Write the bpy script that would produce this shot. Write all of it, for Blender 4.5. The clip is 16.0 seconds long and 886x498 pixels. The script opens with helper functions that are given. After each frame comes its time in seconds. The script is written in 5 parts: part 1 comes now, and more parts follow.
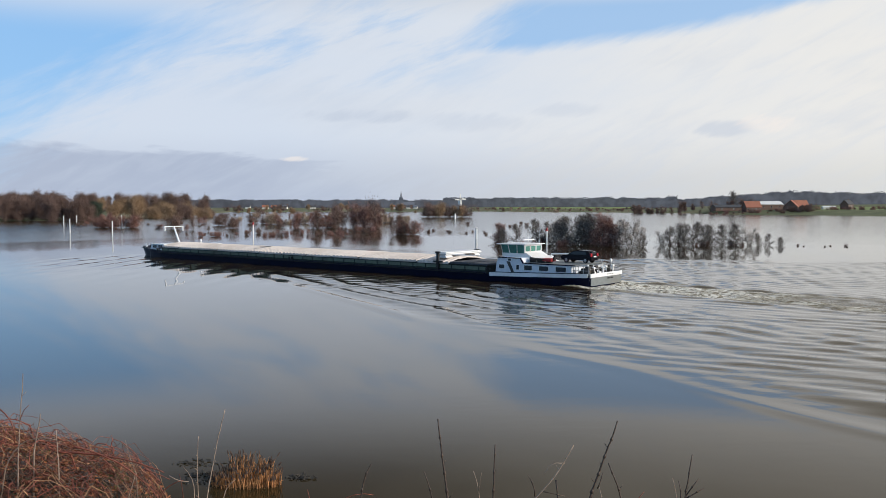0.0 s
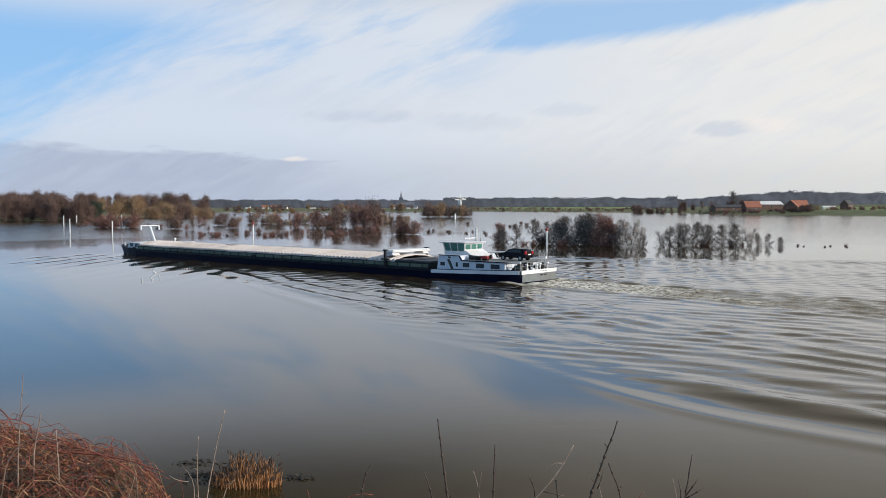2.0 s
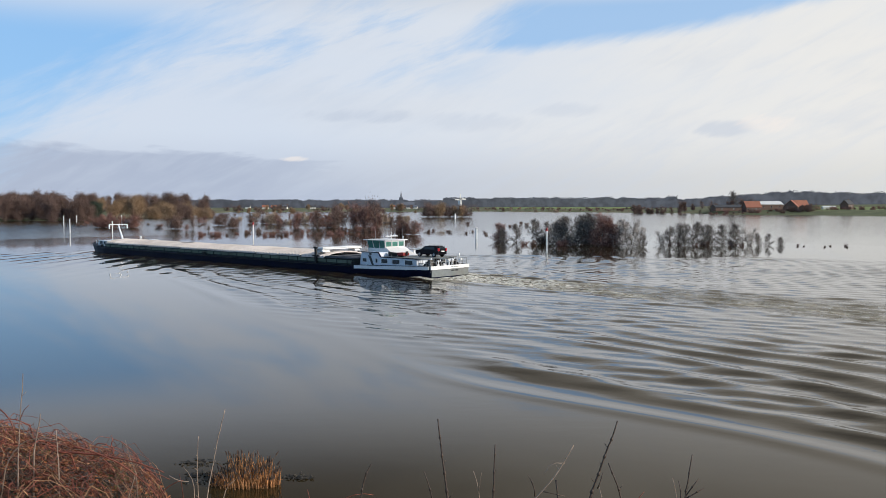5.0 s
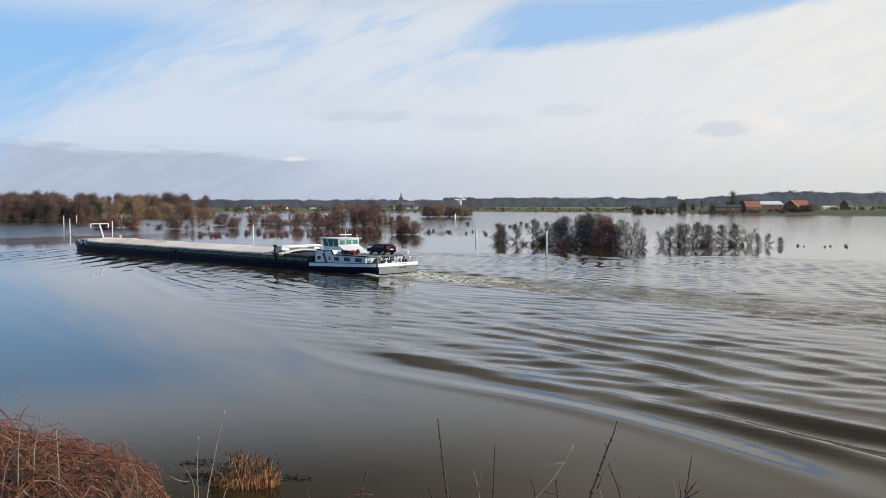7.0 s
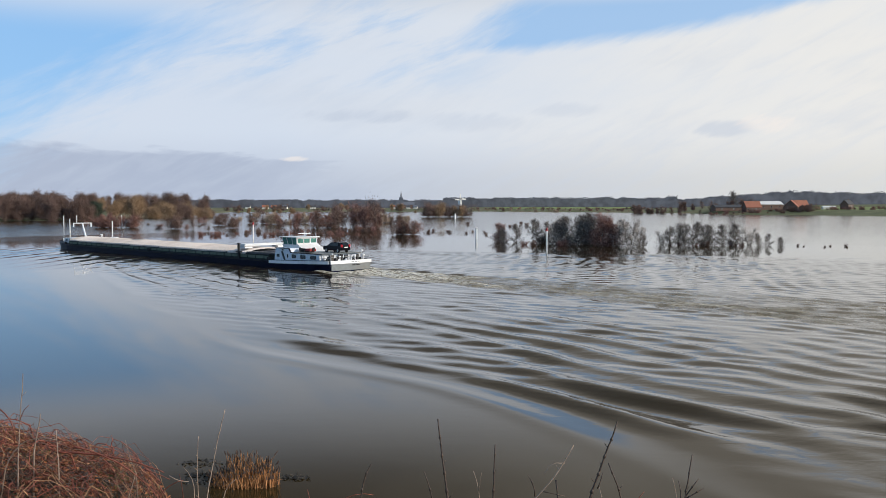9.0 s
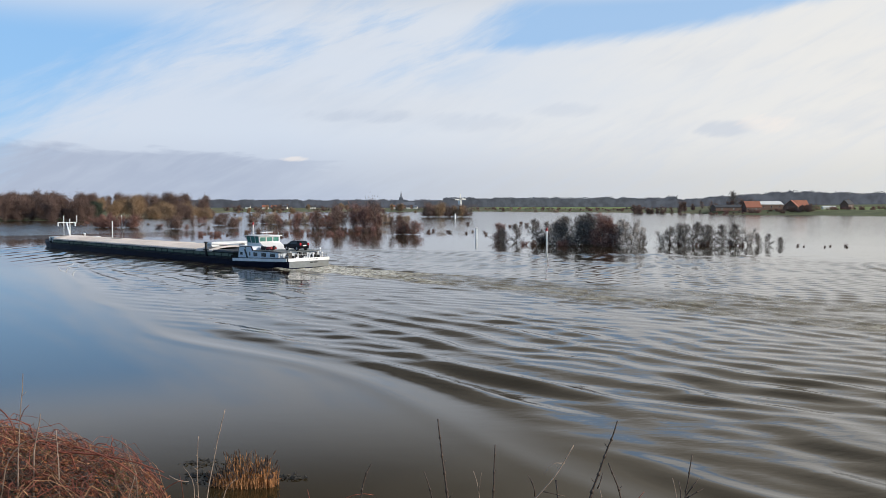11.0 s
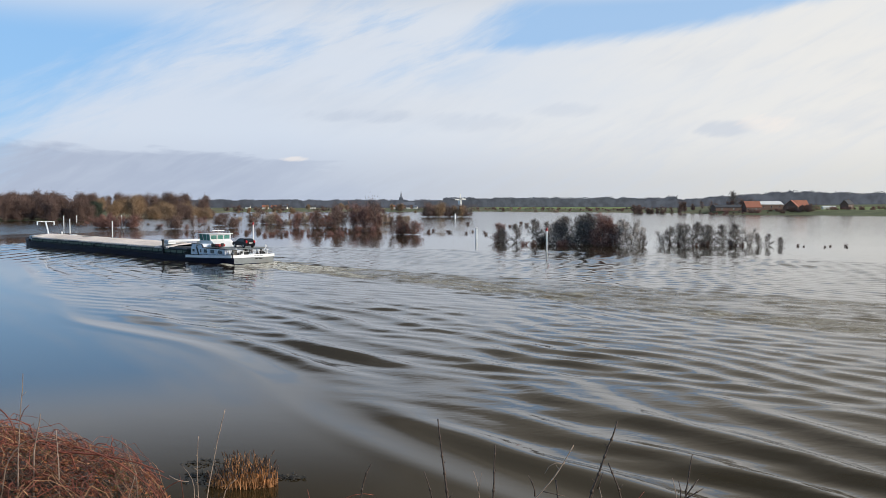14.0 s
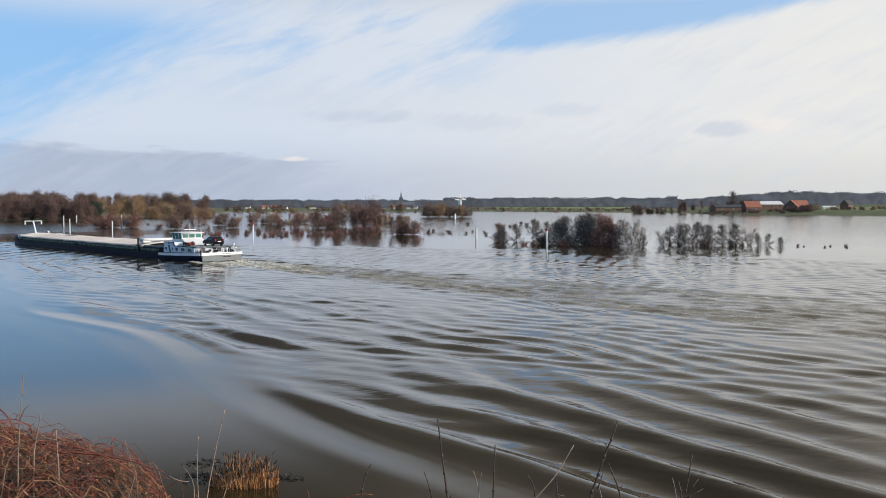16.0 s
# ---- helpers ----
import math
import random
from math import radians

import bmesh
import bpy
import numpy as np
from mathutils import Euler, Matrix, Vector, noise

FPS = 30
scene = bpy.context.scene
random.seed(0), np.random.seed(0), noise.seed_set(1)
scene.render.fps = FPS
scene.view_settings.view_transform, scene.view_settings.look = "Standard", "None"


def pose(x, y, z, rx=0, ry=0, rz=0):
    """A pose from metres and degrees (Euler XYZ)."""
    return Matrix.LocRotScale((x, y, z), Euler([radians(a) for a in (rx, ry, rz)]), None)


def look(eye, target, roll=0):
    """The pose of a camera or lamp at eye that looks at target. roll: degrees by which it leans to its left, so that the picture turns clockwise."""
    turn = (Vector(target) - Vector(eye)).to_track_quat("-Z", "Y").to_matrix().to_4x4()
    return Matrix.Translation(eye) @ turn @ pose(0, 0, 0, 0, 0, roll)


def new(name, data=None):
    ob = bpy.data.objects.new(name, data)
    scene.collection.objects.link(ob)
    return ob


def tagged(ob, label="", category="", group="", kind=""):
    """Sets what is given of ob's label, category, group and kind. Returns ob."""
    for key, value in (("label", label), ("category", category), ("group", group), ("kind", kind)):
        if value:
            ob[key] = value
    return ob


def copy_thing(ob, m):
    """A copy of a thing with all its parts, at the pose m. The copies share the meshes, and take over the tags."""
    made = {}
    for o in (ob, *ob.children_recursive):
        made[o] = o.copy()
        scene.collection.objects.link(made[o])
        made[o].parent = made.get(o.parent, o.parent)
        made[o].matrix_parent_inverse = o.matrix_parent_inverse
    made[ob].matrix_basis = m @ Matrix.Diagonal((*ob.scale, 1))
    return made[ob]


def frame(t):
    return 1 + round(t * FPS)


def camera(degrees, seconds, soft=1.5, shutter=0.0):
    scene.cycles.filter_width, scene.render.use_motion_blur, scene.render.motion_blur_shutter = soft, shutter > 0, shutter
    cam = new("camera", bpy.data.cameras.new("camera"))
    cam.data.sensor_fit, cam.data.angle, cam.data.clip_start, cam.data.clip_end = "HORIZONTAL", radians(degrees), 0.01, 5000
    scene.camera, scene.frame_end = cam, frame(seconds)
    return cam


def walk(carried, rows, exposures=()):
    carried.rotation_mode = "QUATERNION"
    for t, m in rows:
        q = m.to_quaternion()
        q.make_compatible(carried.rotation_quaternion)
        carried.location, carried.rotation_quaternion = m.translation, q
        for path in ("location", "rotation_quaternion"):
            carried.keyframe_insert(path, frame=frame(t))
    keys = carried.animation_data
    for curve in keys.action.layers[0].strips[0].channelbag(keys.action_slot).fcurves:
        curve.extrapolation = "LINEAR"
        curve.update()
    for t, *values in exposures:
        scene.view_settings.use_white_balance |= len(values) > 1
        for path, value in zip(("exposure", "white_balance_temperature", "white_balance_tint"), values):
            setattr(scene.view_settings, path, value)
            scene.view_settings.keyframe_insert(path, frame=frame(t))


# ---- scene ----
# camera: on the high river bank, 9.5 m over the flood water
cam = camera(54.2, 16.0, soft=0.8)
EYE = pose(0, 0, 9.5, 90 - 3.026, 0, 0)
walk(cam, [(0, EYE), (16, EYE)], exposures=[(0, 0.0), (16, 0.0)])

SUN_AZ, SUN_EL = radians(112), radians(24)      # clockwise from the view's forward way


# ---- world and sun ----
def node_math(tree, op, a, b=None, c=None, clamp=False):
    n = tree.nodes.new("ShaderNodeMath")
    n.operation, n.use_clamp = op, clamp
    for k, v in enumerate((a, b, c)):
        if v is None:
            continue
        if isinstance(v, (int, float)):
            n.inputs[k].default_value = v
        else:
            tree.links.new(v, n.inputs[k])
    return n.outputs[0]


def node_step(tree, x, lo, hi):
    n = tree.nodes.new("ShaderNodeMapRange")
    n.interpolation_type = "SMOOTHSTEP"
    tree.links.new(x, n.inputs[0])
    n.inputs[1].default_value, n.inputs[2].default_value = lo, hi
    return n.outputs[0]


def node_mix(tree, fac, a, b):
    n = tree.nodes.new("ShaderNodeMix")
    n.data_type = "RGBA"
    for sock, v in ((n.inputs[0], fac), (n.inputs[6], a), (n.inputs[7], b)):
        if isinstance(v, (int, float)):
            sock.default_value = v
        elif isinstance(v, tuple):
            sock.default_value = (*v, 1) if len(v) == 3 else v
        else:
            tree.links.new(v, sock)
    return n.outputs[2]


def node_noise(tree, vec, scale, detail=4, rough=0.55, dist=0.0):
    n = tree.nodes.new("ShaderNodeTexNoise")
    tree.links.new(vec, n.inputs["Vector"])
    n.inputs["Scale"].default_value, n.inputs["Detail"].default_value = scale, detail
    n.inputs["Roughness"].default_value, n.inputs["Distortion"].default_value = rough, dist
    return n.outputs["Fac"]


def make_world():
    w = bpy.data.worlds.new("sky")
    scene.world = w
    w.use_nodes = True
    t = w.node_tree
    t.nodes.clear()
    out, bg = t.nodes.new("ShaderNodeOutputWorld"), t.nodes.new("ShaderNodeBackground")
    sky = t.nodes.new("ShaderNodeTexSky")
    sky.sky_type, sky.sun_disc = "NISHITA", False
    sky.sun_elevation, sky.sun_rotation = SUN_EL, SUN_AZ
    sky.air_density, sky.dust_density, sky.ozone_density = 1.0, 0.6, 2.0
    co = t.nodes.new("ShaderNodeTexCoord")
    sep = t.nodes.new("ShaderNodeSeparateXYZ")
    t.links.new(co.outputs["Generated"], sep.inputs[0])
    M = lambda op, a, b=None, c=None, clamp=False: node_math(t, op, a, b, c, clamp)
    u = M("ARCTAN2", sep.outputs[0], sep.outputs[1])
    v = M("ARCSINE", sep.outputs[2])

    def lin(a, b, c):
        return M("ADD", M("ADD", M("MULTIPLY", u, a), M("MULTIPLY", v, b)), c)

    def field(a, b, c, d, scale, detail=5, rough=0.55, off=0.0, dist=0.0):
        comb = t.nodes.new("ShaderNodeCombineXYZ")
        t.links.new(lin(a, b, off), comb.inputs[0])
        t.links.new(lin(c, d, 0.3 * off), comb.inputs[1])
        return node_noise(t, comb.outputs[0], scale, detail, rough, dist)

    # streaks that rise towards the upper right, finer wisps and broad banks
    streak = field(0.85, 0.5, -2.2, 4.0, 4.0, 6, 0.6, 3.1, 0.6)
    wisp = field(0.9, 0.45, -2.0, 4.2, 13.0, 5, 0.6, 8.4, 0.4)
    bank = field(1, 0, 0, 3.5, 3.0, 5, 0.55, 1.7)
    jit = M("MULTIPLY", M("SUBTRACT", streak, 0.5), 0.10)
    jit2 = M("ADD", jit, M("MULTIPLY", M("SUBTRACT", wisp, 0.5), 0.085))
    d1 = M("ADD", lin(-0.4955, 0.8686, -0.288), jit2)
    d2 = M("ADD", M("SUBTRACT", lin(-0.02, 1.0, -0.165), M("MULTIPLY", M("MULTIPLY", u, u), 0.2)), M("MULTIPLY", jit2, 0.16))
    d3 = M("ADD", lin(1.0, -1.07, 0.162), M("MULTIPLY", jit2, 0.9))
    blue1 = M("MULTIPLY", node_step(t, d1, -0.04, 0.055), M("MULTIPLY", node_step(t, u, 0.0, -0.22), node_step(t, v, 0.235, 0.175)))
    back = node_step(t, M("ADD", sep.outputs[1], M("MULTIPLY", M("SUBTRACT", streak, 0.5), 0.9)), 0.25, -0.3)
    blue2 = M("MULTIPLY", M("MULTIPLY", node_step(t, d2, -0.004, 0.014), node_step(t, v, 0.245, 0.215)), node_step(t, d3, -0.03, 0.04))
    veil = field(0.8, 0.3, -1.3, 4.6, 5.0, 7, 0.62, 4.6, 0.25)
    gap = M("MULTIPLY", node_step(t, M("ADD", M("MULTIPLY", veil, 0.8), M("MULTIPLY", wisp, 0.3)), 0.5, 0.72), M("MULTIPLY", node_step(t, v, 0.10, 0.18), node_step(t, u, 0.12, -0.06)))
    blue = M("MAXIMUM", M("MAXIMUM", blue1, M("MULTIPLY", blue2, 0.8)), M("MULTIPLY", gap, M("MULTIPLY", node_step(t, v, 0.25, 0.2), 0.62)))
    blue = M("MAXIMUM", blue, M("MULTIPLY", back, 0.8))
    # cloud colour: cool grey low on one side, warm white on the other
    side = node_step(t, M("ADD", u, M("MULTIPLY", M("SUBTRACT", bank, 0.5), 0.5)), -0.3, 0.55)
    # a low bank with a clear upper edge on one side, fading out towards the other
    edge = M("ADD", M("SUBTRACT", lin(-0.0464, -1.0, 0.0428), 0.0), M("MULTIPLY", M("SUBTRACT", field(1, 0, 0, 5, 7.0, 6, 0.6, 5.2, 0.4), 0.5), 0.05))
    low = M("MAXIMUM", M("MULTIPLY", node_step(t, edge, -0.004, 0.010), node_step(t, u, 0.06, -0.26)), M("MULTIPLY", node_step(t, v, 0.085, 0.01), 0.8))
    high = node_mix(t, side, CLOUD_COOL, CLOUD_WARM)
    lowc = node_mix(t, side, CLOUD_LOW_COOL, CLOUD_LOW_WARM)
    cloud = node_mix(t, low, high, lowc)
    shade = M("MULTIPLY", node_step(t, M("ADD", M("MULTIPLY", bank, 0.7), M("MULTIPLY", wisp, 0.3)), 0.46, 0.7), 0.3)
    cloud = node_mix(t, shade, cloud, CLOUD_GREY)
    # small grey clouds, and two lit ones
    for cu, cv, ru, rv, amt, tint in ((-0.106, 0.0995, 0.055, 0.008, 0.55, CLOUD_GREY), (0.027, 0.092, 0.055, 0.011, 0.32, CLOUD_GREY), (0.145, 0.105, 0.04, 0.008, 0.3, CLOUD_GREY),
                                      (0.314, 0.081, 0.034, 0.0085, 0.5, CLOUD_GREY), (0.36, 0.085, 0.03, 0.010, 0.55, CLOUD_LIT), (-0.179, 0.0505, 0.022, 0.003, 0.6, CLOUD_LIT)):
        a = M("DIVIDE", M("SUBTRACT", u, cu), ru)
        b = M("DIVIDE", M("SUBTRACT", v, cv), rv)
        r = M("ADD", M("MULTIPLY", a, a), M("MULTIPLY", b, b))
        r = M("ADD", r, M("ADD", M("MULTIPLY", M("SUBTRACT", wisp, 0.5), 4.5), M("MULTIPLY", M("SUBTRACT", streak, 0.5), 3.0)))
        cloud = node_mix(t, M("MULTIPLY", node_step(t, r, 1.5, 0.0), amt), cloud, tint)
    cloud = node_mix(t, M("MULTIPLY", node_step(t, wisp, 0.4, 0.7), 0.16), cloud, CLOUD_COOL)
    over = M("MULTIPLY", node_step(t, v, 0.2, 0.335), 0.95)
    cloud = node_mix(t, over, cloud, node_mix(t, side, CLOUD_OVER_COOL, CLOUD_OVER_WARM))
    # the cloud deck thickens and darkens towards the zenith
    cloud = node_mix(t, M("MULTIPLY", node_step(t, v, 0.34, 0.62), 0.8), cloud, CLOUD_ZENITH)
    col = node_mix(t, blue, cloud, node_mix(t, 0.75, sky.outputs[0], SKY_BLUE))
    t.links.new(col, bg.inputs[0])
    bg.inputs[1].default_value = 0.1
    t.links.new(bg.outputs[0], out.inputs[0])


CLOUD_COOL, CLOUD_WARM = (6.5, 7.25, 8.4), (8.4, 8.3, 8.05)
CLOUD_LOW_COOL, CLOUD_LOW_WARM = (4.35, 5.0, 6.35), (6.9, 6.9, 6.65)
CLOUD_GREY, SKY_BLUE, CLOUD_LIT = (5.2, 5.9, 7.1), (3.0, 5.75, 9.7), (9.2, 8.5, 8.0)
CLOUD_ZENITH = (2.2, 2.3, 2.5)
CLOUD_OVER_COOL, CLOUD_OVER_WARM = (0.8, 0.82, 0.88), (5.8, 5.5, 5.0)
make_world()

sun = new("sun", bpy.data.lights.new("sun", "SUN"))
sun.data.energy, sun.data.angle, sun.data.color = 4.0, radians(0.8), (1.0, 0.9, 0.76)
sun.matrix_basis = look((0, 0, 0), (-math.sin(SUN_AZ) * math.cos(SUN_EL), -math.cos(SUN_AZ) * math.cos(SUN_EL), -math.sin(SUN_EL)))


# ---- materials ----
def material(name, base, rough=0.6, var=0.25, scale=1.0, bump=0.0, metal=0.0, dirt=None, dirt_scale=0.3, dirt_amount=0.4, per_piece=0.0, gloss=0.5):
    """Procedural surface: grain and stains at two scales, with fine relief."""
    m = bpy.data.materials.new(name)
    m.use_nodes = True
    t = m.node_tree
    p = t.nodes["Principled BSDF"]
    co = t.nodes.new("ShaderNodeTexCoord").outputs["Object"]
    n1 = node_noise(t, co, scale * 4, 5)
    n2 = node_noise(t, co, scale * dirt_scale, 4)
    dark = tuple(c * (1 - var) for c in base)
    light = tuple(min(1, c * (1 + var)) for c in base)
    col = node_mix(t, node_step(t, n1, 0.3, 0.7), dark, light)
    col = node_mix(t, node_math(t, "MULTIPLY", node_step(t, n2, 0.48, 0.68), dirt_amount), col, dirt or tuple(c * 0.55 for c in base))
    if per_piece:
        g = t.nodes.new("ShaderNodeNewGeometry")
        o = t.nodes.new("ShaderNodeObjectInfo")
        r = node_math(t, "FRACT", node_math(t, "ADD", g.outputs["Random Per Island"], o.outputs["Random"]))
        h = t.nodes.new("ShaderNodeHueSaturation")
        h.inputs["Saturation"].default_value = 1.0
        t.links.new(node_math(t, "ADD", node_math(t, "MULTIPLY", r, 2 * per_piece), 1 - per_piece), h.inputs["Value"])
        t.links.new(col, h.inputs["Color"])
        col = h.outputs[0]
    t.links.new(col, p.inputs["Base Color"])
    p.inputs["Roughness"].default_value, p.inputs["Metallic"].default_value = rough, metal
    p.inputs["Specular IOR Level"].default_value = gloss
    if bump:
        b = t.nodes.new("ShaderNodeBump")
        b.inputs["Strength"].default_value, b.inputs["Distance"].default_value = bump, 0.02 / max(scale, 0.05)
        t.links.new(n1, b.inputs["Height"])
        t.links.new(b.outputs[0], p.inputs["Normal"])
    return m


def water_material():
    m = bpy.data.materials.new("river_water")
    m.use_nodes = True
    t = m.node_tree
    p = t.nodes["Principled BSDF"]
    geo = t.nodes.new("ShaderNodeNewGeometry")
    pos = geo.outputs["Position"]
    rip = t.nodes.new("ShaderNodeAttribute")
    rip.attribute_name = "ripple"
    foam = t.nodes.new("ShaderNodeAttribute")
    foam.attribute_name = "foam"
    mp = t.nodes.new("ShaderNodeMapping")
    mp.inputs["Rotation"].default_value = (0, 0, 0.6)
    mp.inputs["Scale"].default_value = (0.55, 1.25, 1)
    t.links.new(pos, mp.inputs["Vector"])
    n1 = node_noise(t, mp.outputs[0], 0.9, 4, 0.55, 0.4)
    n2 = node_noise(t, pos, 0.05, 3, 0.5)
    n3 = node_noise(t, pos, 3.2, 4, 0.65, 0.2)
    base = node_mix(t, node_step(t, n2, 0.35, 0.68), (0.031, 0.0215, 0.0085), (0.039, 0.028, 0.012))
    churn = node_mix(t, node_step(t, n3, 0.4, 0.65), (0.13, 0.105, 0.065), (0.23, 0.195, 0.13))
    f = node_math(t, "MULTIPLY", node_math(t, "MULTIPLY", foam.outputs["Fac"], 1.5, clamp=True), node_step(t, node_noise(t, pos, 0.9, 5, 0.7), 0.3, 0.52))
    col = node_mix(t, f, base, churn)
    white = node_math(t, "MULTIPLY", node_step(t, foam.outputs["Fac"], 0.3, 1.1), node_step(t, node_noise(t, pos, 1.7, 5, 0.7, 0.3), 0.44, 0.54))
    col = node_mix(t, white, col, (0.78, 0.75, 0.66))
    t.links.new(col, p.inputs["Base Color"])
    calm = t.nodes.new("ShaderNodeAttribute")
    calm.attribute_name = "haze"
    t.links.new(node_math(t, "ADD", node_math(t, "ADD", node_math(t, "MULTIPLY", f, 0.45), node_math(t, "MULTIPLY", calm.outputs["Fac"], 0.06)), 0.025), p.inputs["Roughness"])
    t.links.new(node_math(t, "SUBTRACT", 0.5, node_math(t, "MULTIPLY", f, 0.4)), p.inputs["Specular IOR Level"])
    p.inputs["IOR"].default_value = 1.35
    b = t.nodes.new("ShaderNodeBump")
    b.inputs["Distance"].default_value = 0.12
    patch = node_step(t, node_noise(t, pos, 0.018, 3), 0.42, 0.66)
    strength = node_math(t, "ADD", node_math(t, "MULTIPLY", rip.outputs["Fac"], 0.32), node_math(t, "MULTIPLY", patch, 0.025))
    t.links.new(node_math(t, "ADD", strength, 0.009), b.inputs["Strength"])
    t.links.new(node_math(t, "ADD", n1, node_math(t, "MULTIPLY", n3, node_math(t, "ADD", node_math(t, "MULTIPLY", foam.outputs["Fac"], 0.6), 0.05))), b.inputs["Height"])
    t.links.new(b.outputs[0], p.inputs["Normal"])
    return m


WATER = water_material()
BANK = material("bank_grass", (0.16, 0.12, 0.06), 0.95, 0.4, 1.5, 0.6, dirt=(0.1, 0.11, 0.04))
LAND = material("meadow", (0.085, 0.1, 0.04), 0.95, 0.3, 0.02, 0.2, dirt=(0.17, 0.13, 0.07), dirt_scale=0.6, dirt_amount=0.7)
FIELD = material("winter_wheat", (0.15, 0.2, 0.055), 0.95, 0.2, 0.02, 0.2)


# ---- mesh helpers ----
def finish(name, bm, mat, parent=None, label="", smooth=False):
    me = bpy.data.meshes.new(name)
    bm.normal_update()
    bm.to_mesh(me)
    bm.free()
    for k in (mat if isinstance(mat, (list, tuple)) else [mat]):
        me.materials.append(k)
    if smooth:
        me.polygons.foreach_set("use_smooth", [True] * len(me.polygons))
    ob = new(name, me)
    if parent:
        ob.parent = parent
    if label:
        ob["label"] = label
    return ob


part = finish


def raw(name, verts, faces, mat, parent=None, label="", smooth=False):
    me = bpy.data.meshes.new(name)
    me.from_pydata([tuple(v) for v in verts], [], faces)
    me.update()
    for k in (mat if isinstance(mat, (list, tuple)) else [mat]):
        me.materials.append(k)
    if smooth:
        me.polygons.foreach_set("use_smooth", [True] * len(me.polygons))
    ob = new(name, me)
    if parent:
        ob.parent = parent
    if label:
        ob["label"] = label
    return ob


def box(bm, x0, x1, y0, y1, z0, z1, bevel=0.0, m=None):
    r = bmesh.ops.create_cube(bm, size=1)
    bmesh.ops.transform(bm, matrix=Matrix.LocRotScale(((x0 + x1) / 2, (y0 + y1) / 2, (z0 + z1) / 2), None, (x1 - x0, y1 - y0, z1 - z0)), verts=r["verts"])
    vs = r["verts"]
    if bevel:
        es = list({e for v in vs for e in v.link_edges})
        q = bmesh.ops.bevel(bm, geom=es, offset=bevel, segments=2, profile=0.5, affect="EDGES")
        vs = list({v for f in q["faces"] for v in f.verts} | {v for v in vs if v.is_valid})
    if m is not None:
        bmesh.ops.transform(bm, matrix=m, verts=vs)
    return vs


def tube(bm, pts, r0, r1=None, sides=6):
    """A tapered tube through points."""
    r1 = r0 if r1 is None else r1
    rings = []
    pts = [Vector(p) for p in pts]
    for k, p in enumerate(pts):
        d = (pts[min(k + 1, len(pts) - 1)] - pts[max(k - 1, 0)]).normalized()
        a = d.cross(Vector((0.31, 0.17, 0.93)) if abs(d.z) < 0.9 else Vector((1, 0.2, 0))).normalized()
        b = d.cross(a)
        r = r0 + (r1 - r0) * k / max(1, len(pts) - 1)
        rings.append([bm.verts.new(p + r * (a * math.cos(2 * math.pi * s / sides) + b * math.sin(2 * math.pi * s / sides))) for s in range(sides)])
    for p, q in zip(rings, rings[1:]):
        for s in range(sides):
            bm.faces.new((p[s], p[(s + 1) % sides], q[(s + 1) % sides], q[s]))
    bm.faces.new(rings[0][::-1])
    bm.faces.new(rings[-1])


def prism(bm, outline, y0, y1):
    """A plate with an outline in x and z, from y0 to y1."""
    a = [bm.verts.new((x, y0, z)) for x, z in outline]
    b = [bm.verts.new((x, y1, z)) for x, z in outline]
    bm.faces.new(a)
    bm.faces.new(b[::-1])
    n = len(outline)
    for k in range(n):
        bm.faces.new((a[k], b[k], b[(k + 1) % n], a[(k + 1) % n]))


def empty(name, label, category, group=""):
    return tagged(new(name), label, category, group)


# ---- the barge's way: seconds, place of the stern, heading ----
SHIP_ROWS = [(0, 19.023, 100.443, 0.6916), (2, 11.705, 104.905, 0.7107), (4, 4.509, 109.554, 0.7285), (6, -2.566, 114.390, 0.7449),
             (8, -9.520, 119.414, 0.7600), (10, -16.352, 124.626, 0.7737), (12, -23.063, 130.025, 0.7861), (14, -29.653, 135.612, 0.7971), (16, -36.122, 141.386, 0.8068)]
WAKE_TURN = 0.77
BARGE_LENGTH = 97.0
LONGER = (BARGE_LENGTH - 14) / 72           # the hold's true length over that of the drawing below


# ---- ground: near bank, river bed, far bank, one sheet to the horizon ----
def smooth01(x):
    x = np.clip(x, 0, 1)
    return x * x * (3 - 2 * x)


def shore_distance(u):
    """Distance of the far water's edge along a bearing (sideways over forward)."""
    return np.interp(u, [-1.2, -0.56, -0.48, -0.42, -0.36, -0.29, -0.24, 0.02, 0.06, 0.2, 0.28, 0.34, 0.45, 0.6, 1.2],
                     [345, 452, 466, 490, 565, 700, 960, 1000, 1000, 900, 830, 750, 690, 600, 500])


def ground_height(x, y):
    r = np.hypot(x, y)
    near = np.interp(y, [-40, 3, 27, 34, 60], [7.9, 7.9, 0.05, -2.2, -4.0])
    fwd = np.maximum(y, 1e-3)
    u = np.where(y > 5, x / fwd, np.sign(x) * 9)
    past = np.where(y > 5, y - shore_distance(np.clip(u, -1.2, 1.2)), -300 + 0 * x)
    far = np.interp(past, [-60, 0, 6, 30, 400, 1600, 3000], [-4.0, -0.35, 0.25, 0.5, 1.6, 4.0, 5.0])
    far = far + 9 * smooth01((past - 500) / 500) * smooth01((u - 0.22) / 0.15)
    far = far + 3.0 * smooth01((past - 4) / 60) * smooth01((u - 0.24) / 0.08)
    return np.where(y > 60, np.maximum(near, far), near)


